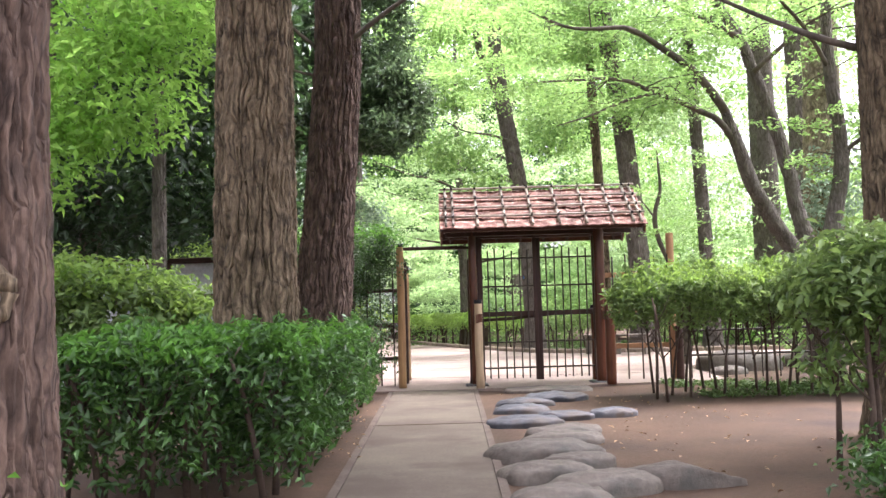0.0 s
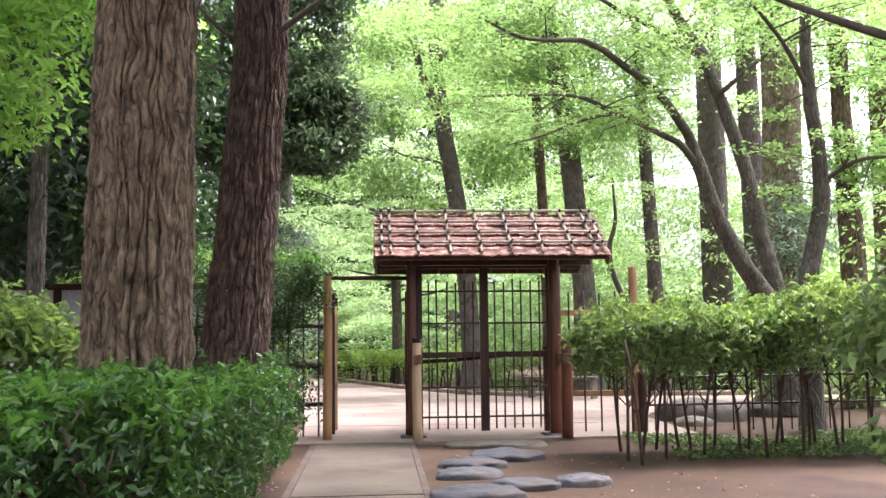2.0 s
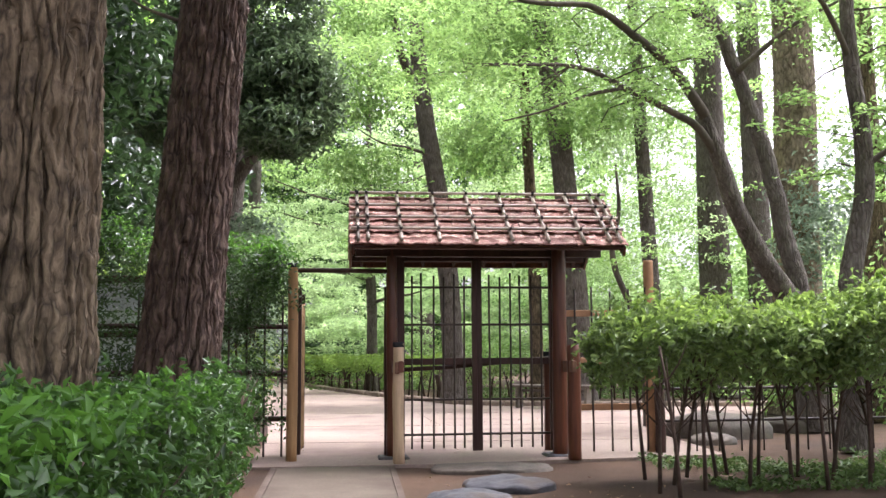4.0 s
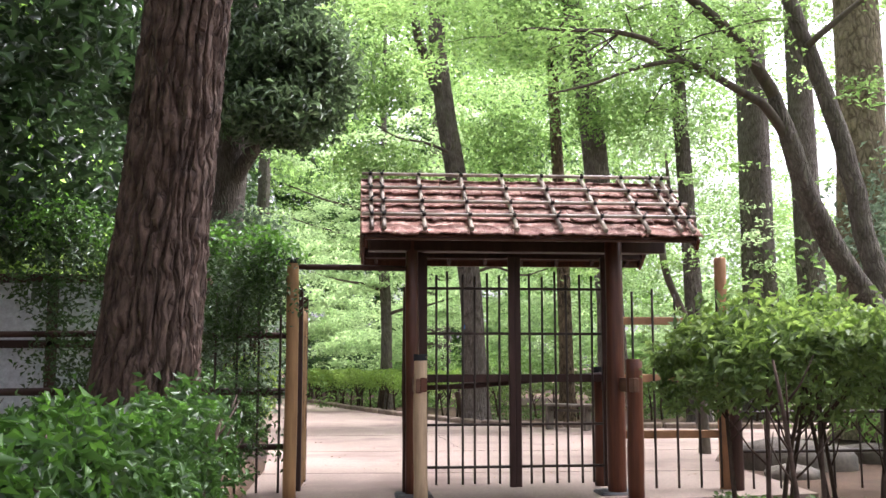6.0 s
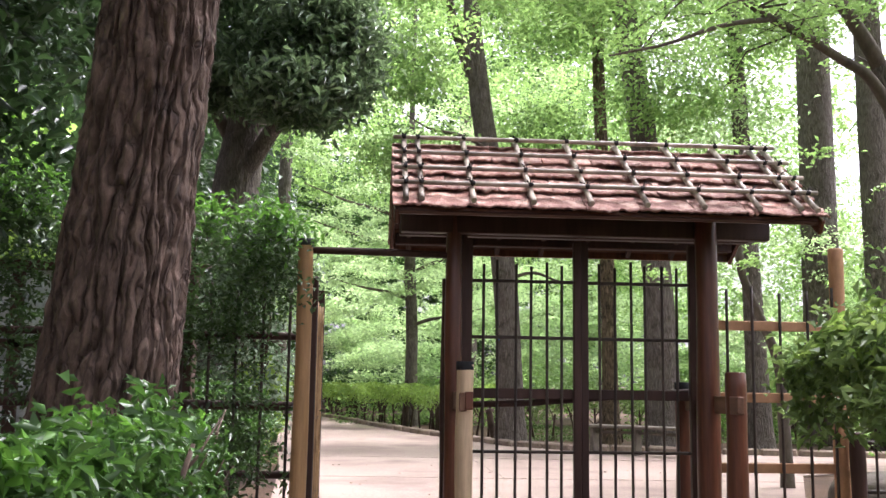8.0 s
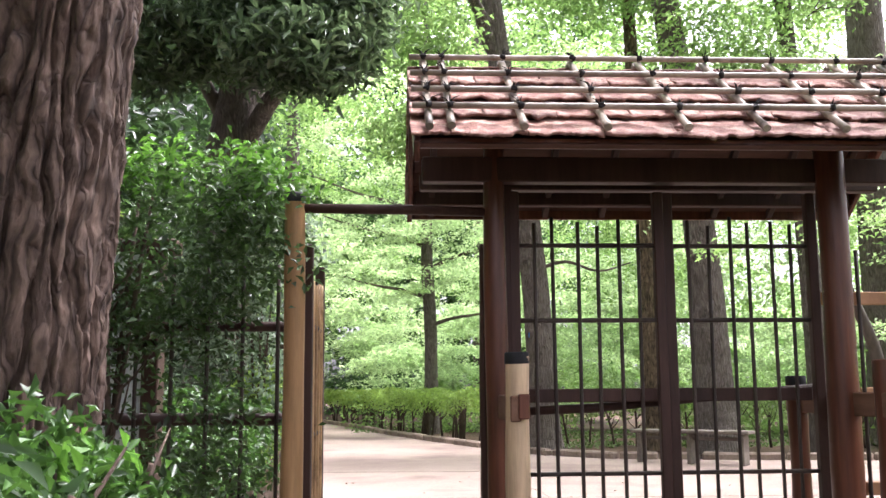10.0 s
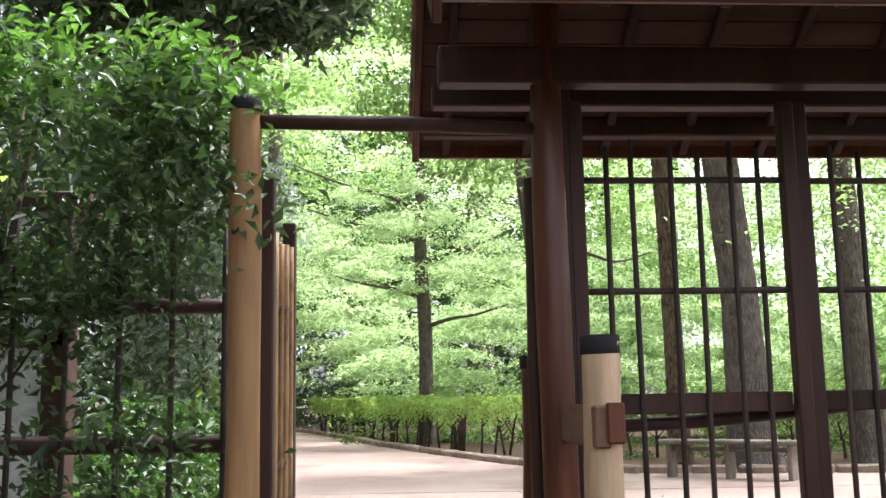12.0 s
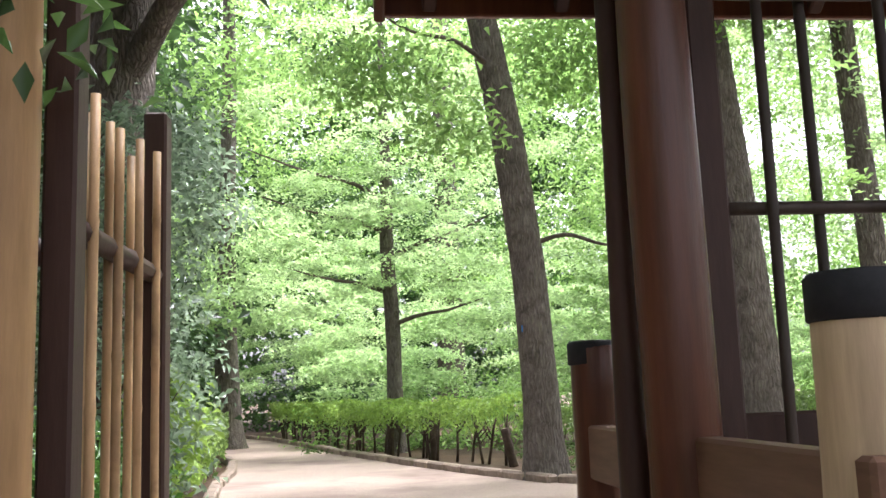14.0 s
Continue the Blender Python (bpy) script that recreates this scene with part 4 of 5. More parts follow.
bush("shrub", -3.1, 16.9, [(0, 0, 2.35, 0.9, 0.4, 0.35, 1500), (-0.9, 0.1, 2.1, 0.7, 0.4, 0.35, 900)], 0.085, LEAF_YELLOW, "yellow-green shrub rising over the pale wall", 2.1, 4, 0.12)
bush("grey_shrub", -1.75, 20.9, [(0, 0, 1.4, 0.7, 0.6, 1.1, 2600), (0.15, -0.1, 2.8, 0.7, 0.6, 0.8, 3000), (-0.5, 0, 2.0, 0.6, 0.5, 1.0, 1800)], 0.085, LEAF_SHEEN, "tall shrub beside the paved path, grey-green leaves lightened for sky sheen", 2.2, 5, 0.13)
bush("shrub", -1.75, 18.6, [(0, 0, 0.6, 0.45, 0.8, 0.55, 2200), (0.1, 1.3, 0.5, 0.4, 0.7, 0.45, 1500), (-0.1, -1.4, 0.55, 0.4, 0.7, 0.5, 1500)], 0.09, LEAF_HEDGE, "green low shrub at the paving's edge", 0.6, 5, 0.11)


bush("shrub", -1.75, 21.3, [(0.15, 0, 1.0, 0.35, 0.5, 0.45, 900), (0.1, 0.6, 0.6, 0.35, 0.5, 0.4, 700)], 0.11, LEAF_YELLOW, "yellow-green broadleaf shrub at the path's edge", 0.9, 3, 0.11)


def far_hedge(name, line, z0, z1, depth, n, size, material, label):
    t = thing(name, line[0][0], line[0][1], 0, label, "hedge")
    o = np.array([line[0][0], line[0][1], 0])
    spots = along(line, 0.02)
    idx = rng.integers(0, len(spots), n)
    base = np.array([spots[i][0] for i in idx])
    side = np.array([(-spots[i][1].y, spots[i][1].x, 0) for i in idx])
    u, v = rng.uniform(-1, 1, n), rng.uniform(0, 1, n) ** 0.45
    p = base + side * (np.sign(u) * np.abs(u) ** 0.5 * depth / 2)[:, None]
    p[:, 2] = z0 + v * (z1 - z0)
    lump = np.array([noise.noise(Vector(q) * 1.5) for q in p])
    p[:, 2] += lump * 0.2
    d = side * np.sign(u)[:, None] * 0.7 + np.array([0, 0, 0.9])
    part_mesh("foliage", leaves_mesh("foliage", p - o, d, size, 0.5, 0.1, 0.2, 0.9), material, t)
    stems(t, [(q.x - o[0] + 0.1 * math.sin(k * 5), q.y - o[1] + 0.15 * math.sin(k * 3)) for k, (q, _) in enumerate(along(line, 0.38))], z1 * 0.8, 0.022, 200)
    return t


far_hedge("court_hedge", [(-1.9, 43.5), (-0.7, 38.0), (0.4, 34.0), (1.7, 30.2), (2.6, 28.6)], 0.50, 1.0, 1.0, 12000, 0.085, LEAF_YELLOW, "low sunlit yellow-green hedge beyond the kerb")
far_hedge("court_hedge", [(3.2, 28.4), (5.5, 27.0), (9.0, 26.0), (14, 25.5)], 0.45, 0.95, 1.0, 9000, 0.085, LEAF_HEDGE_LIGHT, "low green hedge behind the bench")
far_hedge("bank_hedge", [(-2.2, 24.0), (-2.5, 28.0), (-3.0, 33.0), (-4.6, 38.5)], 0.15, 0.9, 1.3, 7000, 0.11, LEAF_HEDGE_LIGHT, "low leafy shrubs along the paved path")


for x, y, h, lean in ((2.62, 28.5, 0.62, -12), (1.58, 31.0, 0.85, 0), (0.86, 33.0, 0.8, 3), (-0.5, 37.3, 0.8, 0)):
    bm = log(h, 0.075, 0.07, 12, 0.004, x)
    ob = solid("hedge_stake", bm, TWIG, "short brown log stake before the low hedge", "stake", group="stakes along the court hedge")
    ob.matrix_basis = pose(x, y, -0.02, 0, lean, 0)


# ---- trees ----
def tree(name, x, y, path, radii, label, bark, seg=26, rings=50, ridge=0.018, count=14, flare=0.25, seed=0.0):
    t = thing(name, x, y, 0, label, "tree")
    me = bark_trunk([(a - x, b - y, c) for a, b, c in path], radii, seg, rings, ridge, count, seed, flare)
    part_mesh("trunk", me, bark, t)
    return t


def crown(t, clumps, size, material, twig=0.3, flat=0.5, per=26, shell=0.5, droop=0.25, width=0.45, spread=0.5):
    o = t.location
    p, d = clump_points(clumps, twig, flat, per, shell)
    return part_mesh("crown", leaves_mesh("crown", p - np.array(o), d, size, width, 0.1, droop, spread), material, t)


def sprays(t, spec, size, material, thick=0.05, width=0.5, spread=0.3):
    o = t.location
    p, d = spray_points(spec, thick=thick)
    return part_mesh("crown", leaves_mesh("crown", p - np.array(o), d, size, width, 0.08, 0.25, spread), material, t)


CEDAR = "tall straight conifer with deeply furrowed brown bark"
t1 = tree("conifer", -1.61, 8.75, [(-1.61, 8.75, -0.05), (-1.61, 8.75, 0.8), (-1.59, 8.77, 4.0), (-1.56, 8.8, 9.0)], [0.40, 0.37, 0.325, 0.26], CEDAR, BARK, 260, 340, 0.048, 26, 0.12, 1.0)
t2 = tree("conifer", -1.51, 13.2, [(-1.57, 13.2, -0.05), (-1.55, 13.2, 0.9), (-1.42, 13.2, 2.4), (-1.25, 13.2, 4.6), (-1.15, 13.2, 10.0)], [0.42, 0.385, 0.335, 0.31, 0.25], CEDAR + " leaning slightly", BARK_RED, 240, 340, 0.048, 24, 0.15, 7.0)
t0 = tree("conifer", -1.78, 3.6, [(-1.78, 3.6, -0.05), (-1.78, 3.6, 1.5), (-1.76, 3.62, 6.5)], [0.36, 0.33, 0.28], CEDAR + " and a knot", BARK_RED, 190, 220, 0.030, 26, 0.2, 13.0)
ring = [(0.065 * math.cos(a), 0.0, 0.085 * math.sin(a)) for a in (2 * math.pi * k / 14 for k in range(15))]
kn = part("knot", tube(ring, [0.032 + 0.008 * math.sin(k * 2.3) for k in range(15)], 10), BARK, t0, "swollen bark knot with a pale core")
kn.matrix_basis = pose(0.245, -0.245, 1.2, 0, 0, 45)
bm = bmesh.new()
bmesh.ops.create_icosphere(bm, subdivisions=3, radius=0.045)
for v in bm.verts:
    v.co *= 1 + 0.2 * noise.noise(v.co * 25)
    v.co.y *= 0.5
core = part("core", bm, STONE, kn, "pale grey wood core")
t3 = tree("conifer", 3.88, 7.95, [(3.91, 7.95, -0.05), (3.92, 7.95, 1.5), (3.98, 7.97, 8.0)], [0.38, 0.34, 0.29], CEDAR, BARK, 190, 220, 0.030, 26, 0.2, 21.0)
limb([(3.7, 8.05, 3.2), (3.28, 8.1, 3.34), (3.08, 8.3, 3.52), (2.7, 8.5, 3.78), (2.3, 8.8, 4.1)], 0.035, 0.012, t3, origin=t3.location)
limb([(-1.3, 13.3, 4.78), (-0.95, 13.0, 4.9), (-0.5, 12.85, 5.2), (-0.1, 12.7, 5.45), (0.2, 12.5, 5.9)], 0.045, 0.015, t2, origin=t2.location)
limb([(-1.45, 13.3, 4.75), (-1.75, 13.1, 4.95), (-2.1, 12.9, 5.3)], 0.035, 0.014, t2, origin=t2.location)
limb([(-1.55, 13.2, 4.4), (-1.85, 12.9, 4.42), (-2.1, 12.7, 4.55)], 0.022, 0.008, t2, origin=t2.location)

# High conifer crowns, unseen above the view, added to shade the garden floor
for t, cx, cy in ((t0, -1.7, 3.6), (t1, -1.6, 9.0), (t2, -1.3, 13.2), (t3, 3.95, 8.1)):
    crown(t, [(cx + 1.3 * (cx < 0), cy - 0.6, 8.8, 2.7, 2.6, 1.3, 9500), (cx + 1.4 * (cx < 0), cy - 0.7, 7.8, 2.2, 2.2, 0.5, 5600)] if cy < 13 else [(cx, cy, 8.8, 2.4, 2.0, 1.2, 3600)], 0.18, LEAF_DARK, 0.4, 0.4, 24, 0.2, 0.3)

# Two more unseen clumps, set towards the sun to shade path and stones
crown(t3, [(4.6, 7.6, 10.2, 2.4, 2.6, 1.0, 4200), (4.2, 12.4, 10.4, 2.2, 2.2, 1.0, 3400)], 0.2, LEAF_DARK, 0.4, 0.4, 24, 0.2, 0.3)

# leaning tree beyond the court, with a small blue tag
ta = tree("deciduous_tree", 2.61, 26.0, [(2.62, 26.0, -0.05), (2.61, 26.0, 1.0), (2.52, 26.0, 2.8), (2.31, 26.0, 4.7), (2.0, 26.0, 6.5), (1.8, 26.0, 8.2), (1.8, 26.0, 13)], [0.265, 0.238, 0.23, 0.222, 0.212, 0.175, 0.09], "leaning grey-brown tree with a small blue tag", BARK_GREY, 110, 170, 0.014, 24, 0.3, 3.0)
part("tag", box((0.06, 0.015, 0.09), (2.39 - 2.61, -0.13, 1.99), 0.004), BLUE, ta, "small blue tag")
limb([(1.95, 26.0, 6.8), (1.68, 25.8, 7.4), (1.3, 25.1, 8.2), (1.05, 25.0, 9.6)], 0.15, 0.06, ta, BARK_GREY, origin=ta.location)
limb([(2.1, 26.0, 5.7), (1.5, 25.0, 5.7), (0.9, 24.8, 5.75), (0.4, 24.6, 6.0)], 0.04, 0.010, ta, origin=ta.location)
limb([(2.5, 26.0, 3.1), (3.0, 25.8, 3.25), (3.5, 25.5, 3.05), (4.1, 25.6, 3.2)], 0.04, 0.010, ta, origin=ta.location)
crown(ta, [(0.55, 24.6, 6.9, 0.75, 0.9, 0.7, 1530), (0.5, 24.6, 8.6, 0.8, 0.9, 0.6, 1530), (1.5, 26.8, 9.6, 1.9, 1.0, 1.0, 2550), (3.6, 26.8, 9.0, 1.6, 1.2, 1.1, 3230), (0.5, 24.8, 5.2, 0.9, 0.8, 0.5, 1190), (1.3, 24.2, 4.3, 0.5, 0.5, 0.35, 442), (3.3, 26.5, 6.0, 0.9, 0.8, 0.7, 1530), (1.9, 24.3, 8.9, 0.8, 0.7, 0.35, 714)], 0.115, LEAF_MAPLE, 0.24, 0.5, 14, 0.4, 0.45)

FAR = "straight grey-brown tree trunk in the wood"
FAR_TREES = [
    (5.4, 25.4, [(5.42, 25.4, 0), (5.36, 25.4, 2.5), (5.07, 25.4, 6), (4.65, 25.4, 9), (4.3, 25.4, 13)], [0.33, 0.27, 0.255, 0.22, 0.15], BARK_GREY),
    (4.68, 26.5, [(4.68, 26.5, 0), (4.62, 26.5, 3.6), (4.48, 26.5, 7), (4.4, 26.5, 11)], [0.16, 0.135, 0.12, 0.08], BARK),
    (7.2, 25.3, [(7.2, 25.3, 0), (7.1, 25.3, 3), (6.95, 25.3, 6.5), (6.85, 25.3, 9), (6.8, 25.3, 14)], [0.22, 0.175, 0.15, 0.13, 0.08], BARK_GREY),
    (8.5, 21.0, [(8.45, 21, 0), (8.5, 21, 3), (8.6, 21, 6), (8.6, 21, 13)], [0.48, 0.42, 0.38, 0.3], BARK_MOSS),
    (9.5, 27.5, [(9.55, 27.5, 0), (9.5, 27.5, 4), (9.5, 27.5, 14)], [0.44, 0.38, 0.3], BARK_GREY),
    (10.1, 26.0, [(10.1, 26, 0), (10, 26, 5), (9.9, 26, 13)], [0.33, 0.29, 0.22], BARK_GREY),
    (8.95, 19.0, [(8.95, 19, 0), (8.93, 19, 3), (8.85, 19, 5.5), (8.9, 19, 11)], [0.26, 0.22, 0.17, 0.1], BARK),
    (11.3, 22.0, [(11.3, 22, 0), (11.4, 22, 11)], [0.32, 0.24], BARK),
    (4.1, 50.0, [(4.0, 50, 0), (4.0, 50, 8), (4.0, 50, 20)], [0.55, 0.45, 0.25], BARK_GREY),
    (-2.9, 38.0, [(-2.95, 38, 0), (-3.0, 38, 3.5), (-2.9, 38, 9), (-2.9, 38, 17)], [0.36, 0.24, 0.18, 0.1], BARK_GREY),
    (-3.5, 12.4, [(-3.5, 12.4, 0), (-3.5, 12.4, 2.5), (-3.45, 12.4, 7)], [0.095, 0.085, 0.05], BARK_GREY),
]
far_trees = []
for k, (x, y, path, rad, brk) in enumerate(FAR_TREES):
    far_trees.append(tree("deciduous_tree", x, y, path, rad, FAR, brk, 64, 110, 0.018, 20, 0.3, 30.0 + k))

# slender tree beyond the hedge, with tiers of fine leaves
ts = tree("deciduous_tree", 1.0, 33.5, [(1.0, 33.5, 0), (1.02, 33.5, 1.4), (1.0, 33.5, 3.0), (0.9, 33.5, 4.2), (0.95, 33.5, 5.6), (0.9, 33.5, 8.0), (0.95, 33.4, 12.5)], [0.2, 0.16, 0.155, 0.15, 0.13, 0.08, 0.03], "slender dark tree with tiers of leaves paled for haze", BARK_GREY, 20, 50, 0.012, 12, 0.2, 51.0)
for a, b, c, s in ((0.95, 3.3, -1.3, 0.5), (0.95, 4.0, 1.4, 0.9), (0.9, 4.6, -1.6, 0.7), (0.95, 5.3, -1.8, 1.0), (0.95, 5.9, 1.3, 0.8), (0.95, 2.6, 1.2, 0.5)):
    limb([(a, 33.5, b), (a + c * 0.4, 33.3, b + s * 0.35), (a + c, 33.0, b + s * 0.6), (a + c * 1.6, 32.8, b + s)], 0.06, 0.012, ts, origin=ts.location)


# maples: bent stems and long level boughs with sprays of small leaves
tm = tree("maple_tree", 6.55, 17.3, [(6.9, 17.35, 0), (6.75, 17.3, 1.6), (6.1, 17.2, 2.47), (5.66, 17.1, 3.24), (5.4, 17.0, 4.0), (5.22, 17, 4.54)], [0.24, 0.2, 0.165, 0.14, 0.115, 0.085], "bent maple with long level boughs of small green leaves", BARK_GREY, 24, 60, 0.01, 12, 0.2, 61.0)
MO = tm.location
limb([(5.4, 17.0, 3.95), (5.1, 16.9, 4.3), (4.75, 16.8, 4.49), (3.88, 16.5, 4.78), (3.22, 16.2, 4.94), (2.6, 16.0, 4.91), (1.6, 15.8, 4.84)], 0.07, 0.012, tm, origin=MO)
limb([(5.22, 17.0, 4.5), (4.76, 16.8, 5.1), (4.06, 16.6, 5.59), (3.36, 16.4, 5.89), (2.48, 16.2, 5.84), (1.7, 16.0, 6.1)], 0.085, 0.015, tm, origin=MO)
limb([(3.88, 16.5, 4.78), (3.2, 16.2, 4.55), (2.6, 16.1, 4.3), (2.1, 16.0, 4.15)], 0.03, 0.008, tm, origin=MO)
limb([(6.8, 17.4, 1.7), (6.61, 17.5, 2.86), (6.37, 17.5, 3.95), (6.07, 17.5, 4.95), (5.68, 17.5, 6.06), (5.23, 17.5, 6.79), (4.9, 17.4, 7.6)], 0.15, 0.07, tm, BARK_GREY, origin=MO)
limb([(5.73, 17.5, 5.97), (4.77, 17.0, 6.28), (4.12, 16.6, 6.42), (3.0, 16.2, 6.9)], 0.07, 0.02, tm, origin=MO)
limb([(5.9, 17.4, 5.3), (6.6, 17.0, 5.9), (7.4, 16.6, 6.3)], 0.05, 0.015, tm, origin=MO)


def twigs(t, limbs, spec, reach=1.5):
    """Thin twigs from the nearest bough out to the leaf sprays."""
    bm = bmesh.new()
    pts = [Vector(a).lerp(Vector(b), f) for line in limbs for a, b in zip(line, line[1:]) for f in (0.0, 0.33, 0.66)]
    o = Vector(t.location)
    used = {}
    for x, y, z, r, n in spec:
        c = Vector((x, y, z - 0.03))
        near = min(pts, key=lambda q: (q - c).length)
        key = tuple(near)
        used[key] = used.get(key, 0) + 1
        if (near - c).length > reach or used[key] > 2:
            continue
        mid = near.lerp(c, 0.5) + Vector((rng.normal(0, 0.08), rng.normal(0, 0.08), 0.10))
        tube([near - o, mid - o, c - o], [0.014, 0.010, 0.005], 5, bm)
        for k in range(3):
            a = rng.uniform(0, 6.28)
            e = c + Vector((math.cos(a) * r * 0.7, math.sin(a) * r * 0.7, rng.normal(0, 0.05)))
            tube([c - o, c.lerp(e, 0.5) - o + Vector((0, 0, 0.03)), e - o], [0.006, 0.005, 0.003], 4, bm)
    return tagged(part("twig_work", bm, LIMB, t), "fine dark twigs", kind="stuff")


def random_sprays(n, xr, yr, zr, rr, dens, keep=None):
    out = []
    while len(out) < n:
        x, y, z, r = (rng.uniform(*q) for q in (xr, yr, zr, rr))
        if keep and not keep(x, y, z):
            continue
        out.append((x, y, z, r, int(dens * r * r)))
    return out


TM_LIMBS = [[(5.4, 17.0, 3.95), (4.75, 16.8, 4.49), (3.88, 16.5, 4.78), (3.22, 16.2, 4.94), (2.6, 16.0, 4.91), (1.6, 15.8, 4.84)],
            [(5.22, 17.0, 4.5), (4.76, 16.8, 5.1), (4.06, 16.6, 5.59), (3.36, 16.4, 5.89), (2.48, 16.2, 5.84), (1.7, 16.0, 6.1)],
            [(6.07, 17.5, 4.95), (5.68, 17.5, 6.06), (5.23, 17.5, 6.79), (4.9, 17.4, 7.6)], [(5.73, 17.5, 5.97), (4.77, 17.0, 6.28), (4.12, 16.6, 6.42), (3.0, 16.2, 6.9)]]
tm_low = random_sprays(66, (0.2, 5.6), (14.9, 17.6), (4.2, 6.4), (0.35, 0.9), 330, lambda x, y, z: z > 4.3 + 0.10 * abs(x - 3))
tm_high = random_sprays(46, (0.0, 8.0), (14.0, 18.0), (6.0, 7.8), (0.45, 1.0), 300)
sprays(tm, tm_low + tm_high, 0.072, LEAF_MAPLE, 0.04)
twigs(tm, TM_LIMBS, tm_low + tm_high)

# Unseen upper crown, added to block sun from the near court paving
crown(tm, [(5.5, 17.5, 9.2, 2.6, 2.2, 0.7, 3600), (5.0, 21.0, 9.9, 2.4, 2.0, 0.7, 2800)], 0.14, LEAF_MAPLE, 0.35, 0.4, 24, 0.2, 0.3)

tj = tree("maple_tree", 5.95, 14.5, [(5.9, 14.5, 0), (5.92, 14.5, 2.0), (6.18, 14.5, 2.96), (6.18, 14.5, 3.77), (6.09, 14.5, 4.37), (6.05, 14.5, 5.3), (6.2, 14.5, 7.0)], [0.15, 0.13, 0.115, 0.10, 0.095, 0.08, 0.05], "slim crooked maple behind the hedge", BARK_GREY, 20, 60, 0.01, 10, 0.2, 71.0)
limb([(6.15, 14.5, 3.3), (6.6, 14.3, 3.6), (7.2, 14.1, 3.65), (7.9, 14.0, 3.8)], 0.04, 0.012, tj, origin=tj.location)
limb([(6.08, 14.5, 4.6), (5.6, 14.2, 5.2), (5.0, 13.8, 5.6), (4.4, 13.4, 5.8)], 0.04, 0.012, tj, origin=tj.location)
tj_spec = random_sprays(60, (5.6, 9.0), (13.0, 15.8), (3.0, 6.2), (0.35, 0.8), 330) + random_sprays(22, (3.4, 6.4), (12.2, 14.8), (5.2, 6.6), (0.4, 0.9), 300)
sprays(tj, tj_spec, 0.08, LEAF_MAPLE, 0.04)
twigs(tj, [[(6.15, 14.5, 3.3), (6.6, 14.3, 3.6), (7.2, 14.1, 3.65), (7.9, 14.0, 3.8)], [(6.08, 14.5, 4.6), (5.6, 14.2, 5.2), (5.0, 13.8, 5.6), (4.4, 13.4, 5.8)], [(6.09, 14.5, 4.37), (6.2, 14.5, 7.0)]], tj_spec)

tn = tree("young_tree", 4.5, 18.5, [(4.75, 18.5, 0), (4.7, 18.5, 1.4), (4.5, 18.5, 1.9), (4.28, 18.5, 2.4), (4.22, 18.5, 2.87), (4.38, 18.5, 3.3), (4.33, 18.5, 4.1)], [0.07, 0.06, 0.055, 0.05, 0.045, 0.035, 0.015], "thin crooked dark young tree", LIMB, 14, 50, 0.004, 8, 0.2, 81.0)
limb([(4.24, 18.5, 2.8), (4.0, 18.4, 3.1), (3.8, 18.3, 3.25)], 0.02, 0.006, tn, origin=tn.location)
sprays(tn, random_sprays(14, (3.3, 5.2), (17.6, 19.4), (2.2, 4.0), (0.3, 0.6), 300), 0.08, LEAF_MAPLE, 0.04)

# dark broadleaf tree left of the path
tb = tree("broadleaf_tree", -2.3, 22.5, [(-2.35, 22.5, 0), (-2.3, 22.5, 2.5), (-2.2, 22.5, 4.2), (-2.0, 22.4, 5.5), (-1.8, 22.3, 9)], [0.46, 0.38, 0.36, 0.30, 0.15], "spreading dark evergreen tree over the path's edge", BARK_GREY, 34, 60, 0.014, 16, 0.3, 91.0)
limb([(-2.2, 22.4, 4.1), (-1.6, 22.0, 4.9), (-0.9, 21.4, 5.4), (-0.3, 20.8, 5.5)], 0.16, 0.05, tb, BARK_GREY, origin=tb.location)
limb([(-2.2, 22.5, 4.6), (-2.7, 22.3, 5.6), (-3.2, 22.3, 6.4)], 0.12, 0.05, tb, LIMB, origin=tb.location)
crown(tb, [(-2.9, 20.8, 5.5, 1.0, 1.0, 0.8, 3600), (-2.0, 20.6, 5.3, 0.6, 0.8, 0.5, 1600), (-0.95, 20.6, 5.85, 0.95, 1.2, 0.95, 5200), (-0.65, 20.4, 5.5, 0.62, 0.9, 0.75, 2600), (-1.7, 21.0, 7.4, 1.4, 1.4, 1.2, 5200), (-3.3, 21.5, 7.2, 1.6, 1.4, 1.5, 6000), (-1.0, 19.9, 4.85, 0.7, 0.8, 0.42, 2200), (-1.1, 20.5, 8.6, 1.3, 1.3, 0.9, 3600)], 0.14, LEAF_BROAD, 0.15, 0.6, 20, 0.6, 0.5, 0.3, 0.75)

# the wood to the left: dark evergreens behind, bright leaves in front
wood = tree("woodland_tree", -5.2, 14.5, [(-5.2, 14.5, 0), (-5.1, 14.5, 4), (-5.0, 14.5, 9)], [0.2, 0.16, 0.1], "dark leafed woodland tree", BARK_GREY, 20, 40, 0.012, 12, 0.2, 101.0)
crown(wood, [(-4.4, 13.6, 3.2, 1.6, 1.4, 1.2, 4200), (-5.6, 14.5, 5.2, 2.0, 1.8, 1.5, 5200), (-3.3, 14.6, 4.6, 1.1, 1.2, 1.1, 3000), (-3.4, 15.5, 6.6, 1.4, 1.3, 1.5, 3600), (-6.6, 13.0, 2.6, 1.6, 1.4, 1.5, 3600), (-3.0, 15.4, 2.9, 0.7, 0.6, 0.7, 1200)], 0.15, LEAF_DARK, 0.3, 0.4, 20, 0.45, 0.45)
